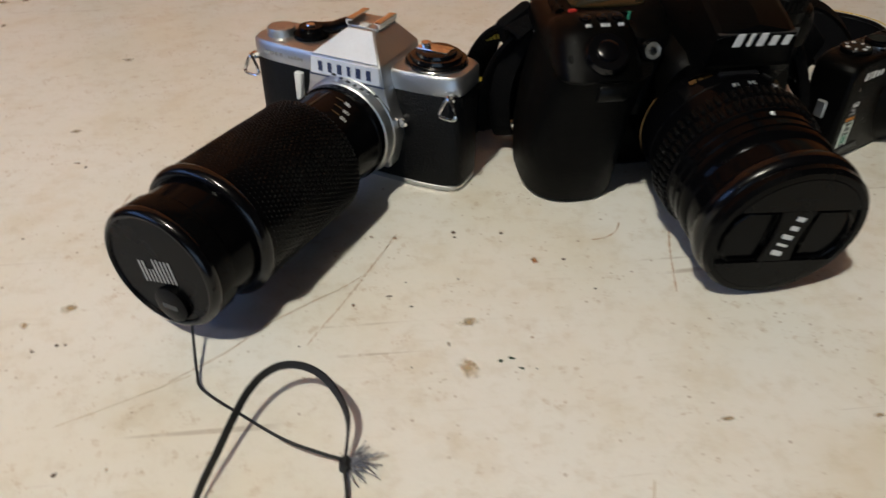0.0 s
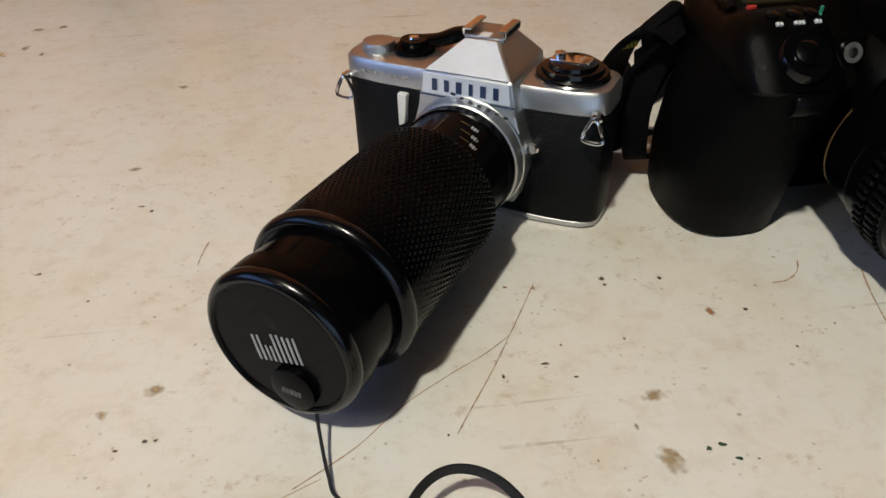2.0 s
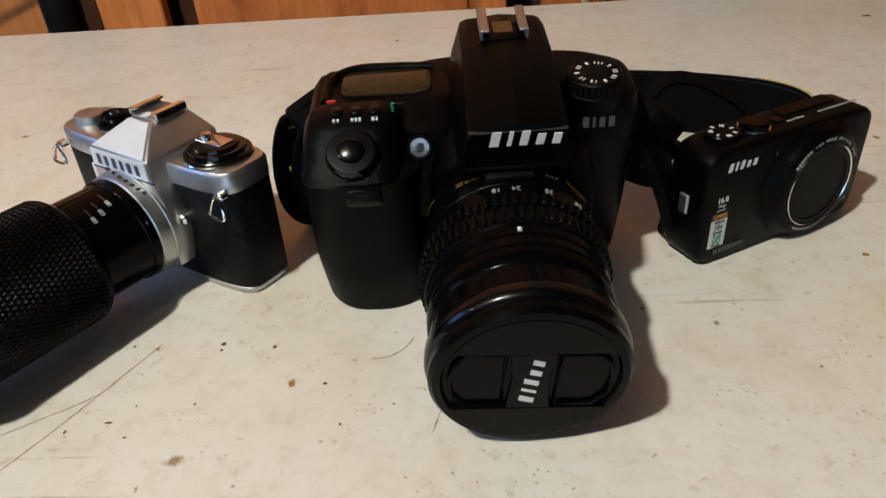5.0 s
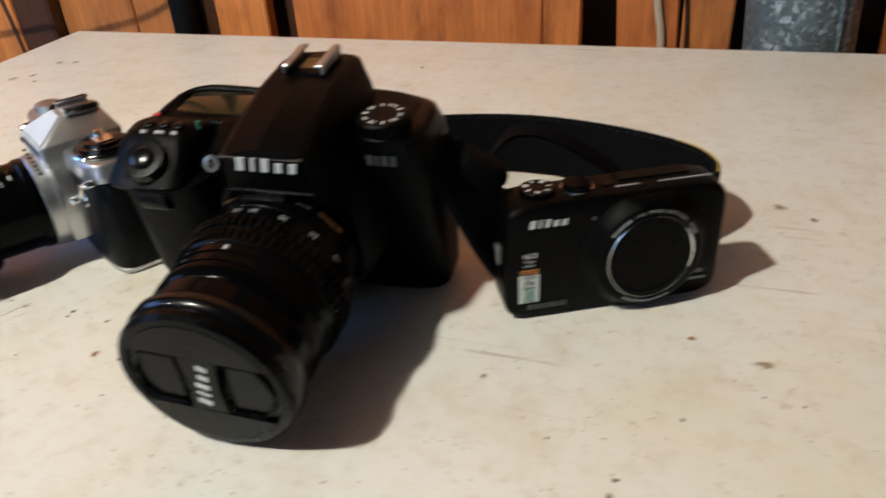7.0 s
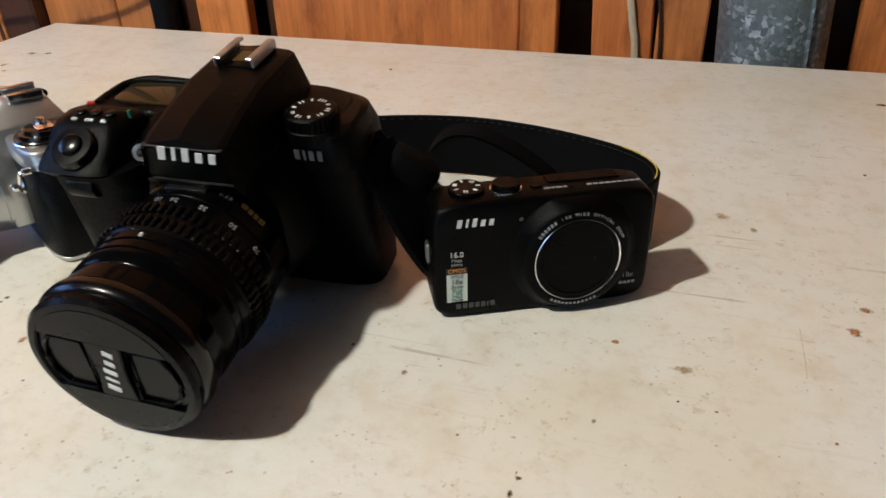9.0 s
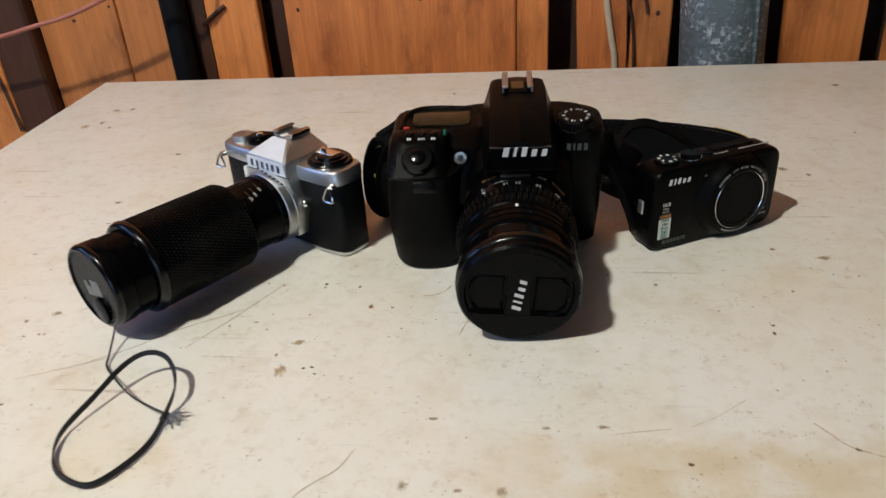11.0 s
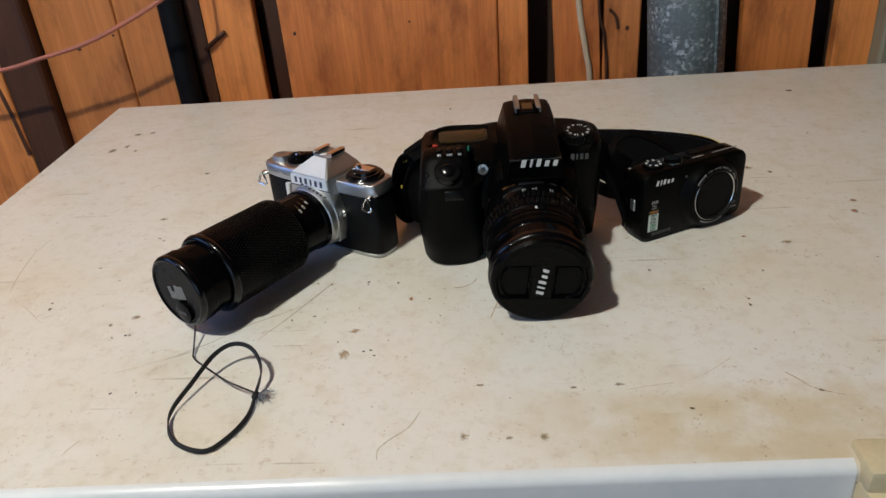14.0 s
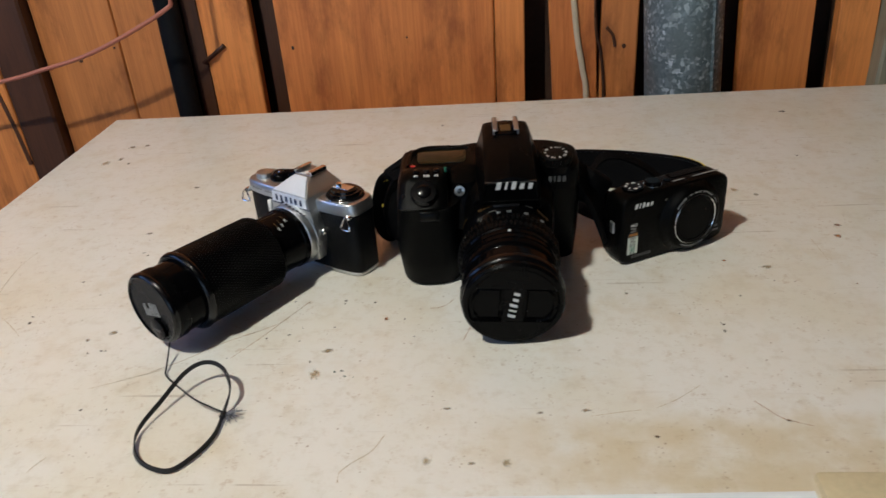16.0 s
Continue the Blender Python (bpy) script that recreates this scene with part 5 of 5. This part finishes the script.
slr_camera(pose(0.0955, 0.2955, 0, 0, 0, 2.5) @ pose(0, -0.010, 0) @ pose(0, 0, 0, 8.0, 0, 0) @ pose(0, 0.010, 0))


# ---- its neck strap ----
strap = thing("camera_neck_strap", pose(0, 0, 0), "wide black woven neck strap with yellow stitching", "strap")
path = [(0.030, 0.382, 0.0198), (0.062, 0.410, 0.0198), (0.105, 0.432, 0.0198), (0.155, 0.442, 0.0198), (0.200, 0.438, 0.0198), (0.244, 0.424, 0.0198), (0.270, 0.408, 0.0198), (0.281, 0.388, 0.0198), (0.276, 0.366, 0.0198), (0.255, 0.352, 0.0198), (0.232, 0.346, 0.0198)]
pc = curve(path, 8)
ups = [(0, 0.22, 1.0)] * len(pc)
band = part("wide_band", ribbon(pc, ups, 0.0390, 0.0030), WEBBING, strap)
for dz in (0.0178, -0.0178):
    bm = bmesh.new()
    for i in range(2, len(pc) - 2):
        d = (pc[i + 1] - pc[i]).normalized()
        s = Vector((d.y, -d.x, 0))
        c = pc[i] + s * 0.0015 + Vector((0, 0.1 * dz, dz))
        tube([c - d * 0.0012, c + d * 0.0012], 0.00022, 5, bm)
    part("stitching", bm, CORD, strap)
bm = bmesh.new()
for i in range(44, 60):
    c = pc[i] + Vector((0, 0, 0.0210))
    tube([c, c + (pc[i + 1] - pc[i]) * 0.8], 0.0004, 5, bm)
part("yellow_stitching", bm, YELLOW_THREAD, strap, "yellow stitched edge")
# thin webbing from the eyelet down to the band, bunched beside the small camera
w1 = curve([(0.1525, 0.2930, 0.084), (0.1595, 0.3000, 0.070), (0.1695, 0.3100, 0.052), (0.1775, 0.3200, 0.034), (0.1815, 0.3320, 0.020), (0.1700, 0.3540, 0.014), (0.1400, 0.3900, 0.018), (0.1050, 0.4290, 0.0198)], 6)
part("thin_webbing", ribbon(w1, [(0.5, 0.5, 0.7)] * len(w1), 0.012, 0.0020), WEBBING, strap)
w2 = curve([(0.1535, 0.2910, 0.080), (0.1655, 0.2900, 0.060), (0.1755, 0.2940, 0.036), (0.1825, 0.3040, 0.016), (0.1855, 0.3180, 0.008)], 6)
part("thin_webbing", ribbon(w2, [(0.3, 0.9, 0.3)] * len(w2), 0.026, 0.0050), WEBBING, strap)
part("slider", rbox(-0.010, 0.010, -0.003, 0.003, -0.009, 0.009, 0.002, 2), BLACK_SATIN, strap).matrix_basis = pose(0.1735, 0.306, 0.048, 20, 25, 30)
part("keeper_loop", rbox(-0.013, 0.013, -0.008, 0.008, -0.014, 0.014, 0.004, 2), WEBBING, strap).matrix_basis = pose(0.1655, 0.300, 0.062, 10, 35, 30)
# the other end, from the grip side down behind the film camera
w3 = curve([(0.0140, 0.2910, 0.082), (0.0080, 0.2980, 0.085), (0.0000, 0.3080, 0.079), (-0.0080, 0.3160, 0.062), (-0.0120, 0.3200, 0.040), (-0.0110, 0.3240, 0.020), (-0.0020, 0.3340, 0.008), (0.0120, 0.3540, 0.010), (0.0180, 0.3820, 0.020), (0.0180, 0.3970, 0.024)], 6)
part("thin_webbing", ribbon(w3, [(0.75, 0.45, 0.25)] * len(w3), 0.024, 0.0024), WEBBING, strap)
w4 = curve([(0.0140, 0.2940, 0.078), (0.0060, 0.3000, 0.066), (0.0000, 0.3000, 0.046), (0.0000, 0.3000, 0.028), (0.0040, 0.3060, 0.014), (0.0120, 0.3170, 0.008)], 6)
part("thin_webbing", ribbon(w4, [(0.8, -0.4, 0.2)] * len(w4), 0.012, 0.0020), WEBBING, strap)
w6 = curve([(0.0130, 0.3000, 0.074), (0.0060, 0.3060, 0.060), (0.0010, 0.3120, 0.040), (0.0020, 0.3180, 0.018), (0.0100, 0.3300, 0.010)], 6)
part("thin_webbing", ribbon(w6, [(0.9, 0.2, 0.2)] * len(w6), 0.026, 0.0030), WEBBING, strap)
part("yellow_bars", bars([0.0016, 0.0012, 0.0016, 0.0016, 0.0016], 0.0026, pose(-0.0055, 0.3105, 0.070, 70, 0, 20), 0.0008), YELLOW_THREAD, strap)
part("yellow_bars", bars([0.0016, 0.0012, 0.0016, 0.0016, 0.0016], 0.0026, pose(-0.0075, 0.3140, 0.045, 80, 0, 20), 0.0008), YELLOW_THREAD, strap)
part("keeper_loop", rbox(-0.011, 0.011, -0.004, 0.004, -0.008, 0.008, 0.003, 2), WEBBING, strap).matrix_basis = pose(0.006, 0.301, 0.081, 10, -25, 25)


# ---- the small compact camera ----
def compact_camera(m):
    cc = thing("compact_camera", m, "small black compact camera with closed lens and spec sticker", "camera")
    HW, H, D = 0.0542, 0.0595, 0.0125
    def slice_(y, inset):
        return [(x, y, z) for x, z in oval(0, H / 2, HW - inset, H / 2 - inset, 9.0, 64)]
    part("body", loft([slice_(-D, 0.0022), slice_(-D + 0.0008, 0.0008), slice_(-D + 0.003, 0.0), slice_(D - 0.003, 0.0), slice_(D - 0.0008, 0.0008), slice_(D, 0.0022)]), BODY_BLACK, cc, "smooth black metal body", 50)
    LX, LZ = 0.0145, 0.0295
    bump = part("lens_bulge", lathe([(-D + 0.002, 0.0335), (-D - 0.0005, 0.0305), (-D - 0.0035, 0.0275), (-D - 0.0060, 0.0262), (-D - 0.0068, 0.0250), (-D - 0.0070, 0.0215)], 72, "y", (LX, 0, LZ)), BODY_BLACK, cc, "raised black ring round the lens", 60)
    for v in bump.data.vertices:
        v.co.z = max(0.0003, min(H - 0.0012, v.co.z))
    ringo = part("lens_ring", lathe([(-D - 0.0066, 0.0211), (-D - 0.0077, 0.0211), (-D - 0.0079, 0.0208), (-D - 0.0074, 0.0204), (-D - 0.0066, 0.0204)], 72, "y", (LX, 0, LZ), closed=False), BRIGHT, cc, "thin bright lens ring")
    part("lens_barrel", lathe([(-D - 0.0060, 0.0204), (-D - 0.0072, 0.0200), (-D - 0.0074, 0.0180), (-D - 0.0066, 0.0172), (-D - 0.0064, 0.0020)], 64, "y", (LX, 0, LZ)), BLACK_SATIN, cc)
    part("lens_blade", extrude([(LX - 0.0155, LZ - 0.0006), (LX + 0.0155, LZ - 0.0006), (LX + 0.0155, LZ + 0.0006), (LX - 0.0155, LZ + 0.0006)], -D - 0.0067, -D - 0.0060), BLACK_PAINT, cc)
    # words round the lens
    words = "18X WIDE OPTICAL ZOOM"
    for i, ch in enumerate(words):
        if ch != " ":
            a = radians(112 - i * 4.3)
            mm = front(LX + 0.0234 * math.cos(a), -D - 0.00705, LZ + 0.0234 * math.sin(a)) @ pose(0, 0, 0, 0, 0, math.degrees(a) - 90)
            part("ring_letter", letters(ch, 0.0021, mm, 0.0001), GREY_INK, ringo)
    bm = bmesh.new()
    for i in range(6):
        a = radians(144 - i * 4.6)
        merge(bm, bars([0.0012], 0.0016, front(LX + 0.0234 * math.cos(a), -D - 0.00705, LZ + 0.0234 * math.sin(a)) @ pose(0, 0, 0, 0, 0, math.degrees(a) - 90), 0))
    part("ring_bars", bm, GREY_INK, ringo)
    bm = bmesh.new()
    for i in range(12):
        a = radians(240 + i * 5)
        merge(bm, bars([0.0012], 0.0012, front(LX + 0.0234 * math.cos(a), -D - 0.00705, LZ + 0.0234 * math.sin(a)) @ pose(0, 0, 0, 0, 0, math.degrees(a) - 90), 0))
    part("ring_bars", bm, GREY_INK, ringo)
    bar_parts("name_bar", [0.0022, 0.0010, 0.0020, 0.0020, 0.0020], 0.0040, front(-0.0338, -D - 0.0001, 0.0505), 0.0020, WHITE_INK, cc, 0.20, (1, 1, 1, 0.76, 0.76))
    part("model_bars", bars([0.0024, 0.0022, 0.0022, 0.0020, 0.0020, 0.0008, 0.0022], 0.0026, front(-0.0335, -D - 0.0001, 0.0068), 0.0009), DIM_INK, cc, "row of thin grey bars")
    # spec sticker
    st = part("sticker", extrude([(-0.0475, 0.0095), (-0.0375, 0.0095), (-0.0375, 0.0245), (-0.0475, 0.0245)], -D - 0.0002, -D + 0.0004), STICKER, cc, "pale green and white spec sticker")
    part("orange_strip", extrude([(-0.0475, 0.0246), (-0.0375, 0.0246), (-0.0375, 0.0278), (-0.0475, 0.0278)], -D - 0.0001, -D + 0.0004), BLACK_INK, st)
    for text, size, z, mat in (("16.0", 0.0040, 0.0348, WHITE_INK), ("Mega", 0.0024, 0.0320, GREY_INK), ("pixels", 0.0024, 0.0298, GREY_INK), ("CMOS", 0.0031, 0.0264, ORANGE_INK), ("WIDE", 0.0025, 0.0233, BLACK_INK), ("18x", 0.0038, 0.0204, BLACK_INK),
                               ("Zoom", 0.0025, 0.0177, BLACK_INK), ("Full", 0.0036, 0.0152, GREEN_INK), ("HD", 0.0036, 0.0126, GREEN_INK), ("Movie", 0.0022, 0.0105, BLACK_INK)):
        part("sticker_word", letters(text, size, front(-0.0425, -D - 0.0003, z), 0.0001), mat, st)
    part("zoom_mark", letters("18x", 0.0040, front(0.0435, -D - 0.0002, 0.0140), 0.0001), GREY_INK, cc)
    part("mark_bars", bars([0.0016, 0.0016, 0.0016, 0.0016], 0.0014, front(0.0435, -D - 0.0002, 0.0100), 0.0006), GREY_INK, cc)
    part("assist_lamp", lathe([(-D + 0.001, 0.0012), (-D - 0.0006, 0.0011)], 16, "y", (-0.0120, 0, 0.0500)), DARK_GLASS, cc)
    # top controls
    dial = part("mode_dial", lathe([(H - 0.002, 0.0085), (H + 0.0016, 0.0085), (H + 0.0022, 0.0080)], 40, "z", (-0.0350, 0.0015, 0)), BLACK_SATIN, cc, "round black mode dial")
    for k in range(7):
        a = 360 / 7 * k
        x, y = ray_xy(0.0056, radians(a))
        part("dial_mark", bars([0.0010, 0.0007][: 1 + k % 2], 0.0020, flat(-0.0350 + x, 0.0015 + y, H + 0.0022, a + 90), 0.0004), WHITE_INK, dial)
    part("shutter_button", lathe([(H - 0.002, 0.0072), (H + 0.0026, 0.0070), (H + 0.0034, 0.0060)], 36, "z", (-0.0165, 0, 0)), BLACK_PAINT, cc, "glossy black shutter button")
    part("button_rim", lathe([(H - 0.001, 0.0078), (H + 0.0008, 0.0077)], 36, "z", (-0.0165, 0, 0)), BRIGHT, cc)
    part("power_button", lathe([(H - 0.001, 0.0030), (H + 0.0008, 0.0028)], 24, "z", (-0.0020, 0, 0)), BLACK_PAINT, cc)
    part("top_bars", merge(bars([0.0030, 0.0012, 0.0030, 0.0016], 0.0014, flat(0.0065, -0.004, H + 0.0001), 0.0008), bars([0.0022] * 9, 0.0014, flat(0.0350, -0.004, H + 0.0001), 0.0008)), GREY_INK, cc)
    part("flash_lid", rbox(0.004, 0.040, 0.001, 0.010, H - 0.001, H + 0.0007, 0.0005, 1), BODY_BLACK, cc)
    part("strap_eyelet", rbox(-HW - 0.0012, -HW + 0.001, -0.003, 0.003, 0.026, 0.036, 0.0008, 1), CHROME, cc)
    for o in cc.children_recursive:
        for v in o.data.vertices:
            v.co.z *= 1.045
    return cc


cc_turn = 27.5
compact_camera(pose(0.2360, 0.2975, 0, 0, 0, cc_turn) @ pose(0, 0.0125, 0))

# its wrist strap, looped up behind it
wrist = thing("wrist_strap", pose(0, 0, 0), "narrow black woven wrist strap of the small camera", "strap")
w5 = curve([(0.1820, 0.2915, 0.031), (0.1720, 0.3035, 0.040), (0.1680, 0.3185, 0.058), (0.1750, 0.3305, 0.072), (0.1880, 0.3355, 0.075), (0.2060, 0.3395, 0.068), (0.2270, 0.3455, 0.052), (0.2440, 0.3515, 0.030), (0.2520, 0.3575, 0.008)], 7)
part("wrist_band", ribbon(w5, [(0.1, 0.9, 0.35)] * len(w5), 0.009, 0.0018), WEBBING, wrist)
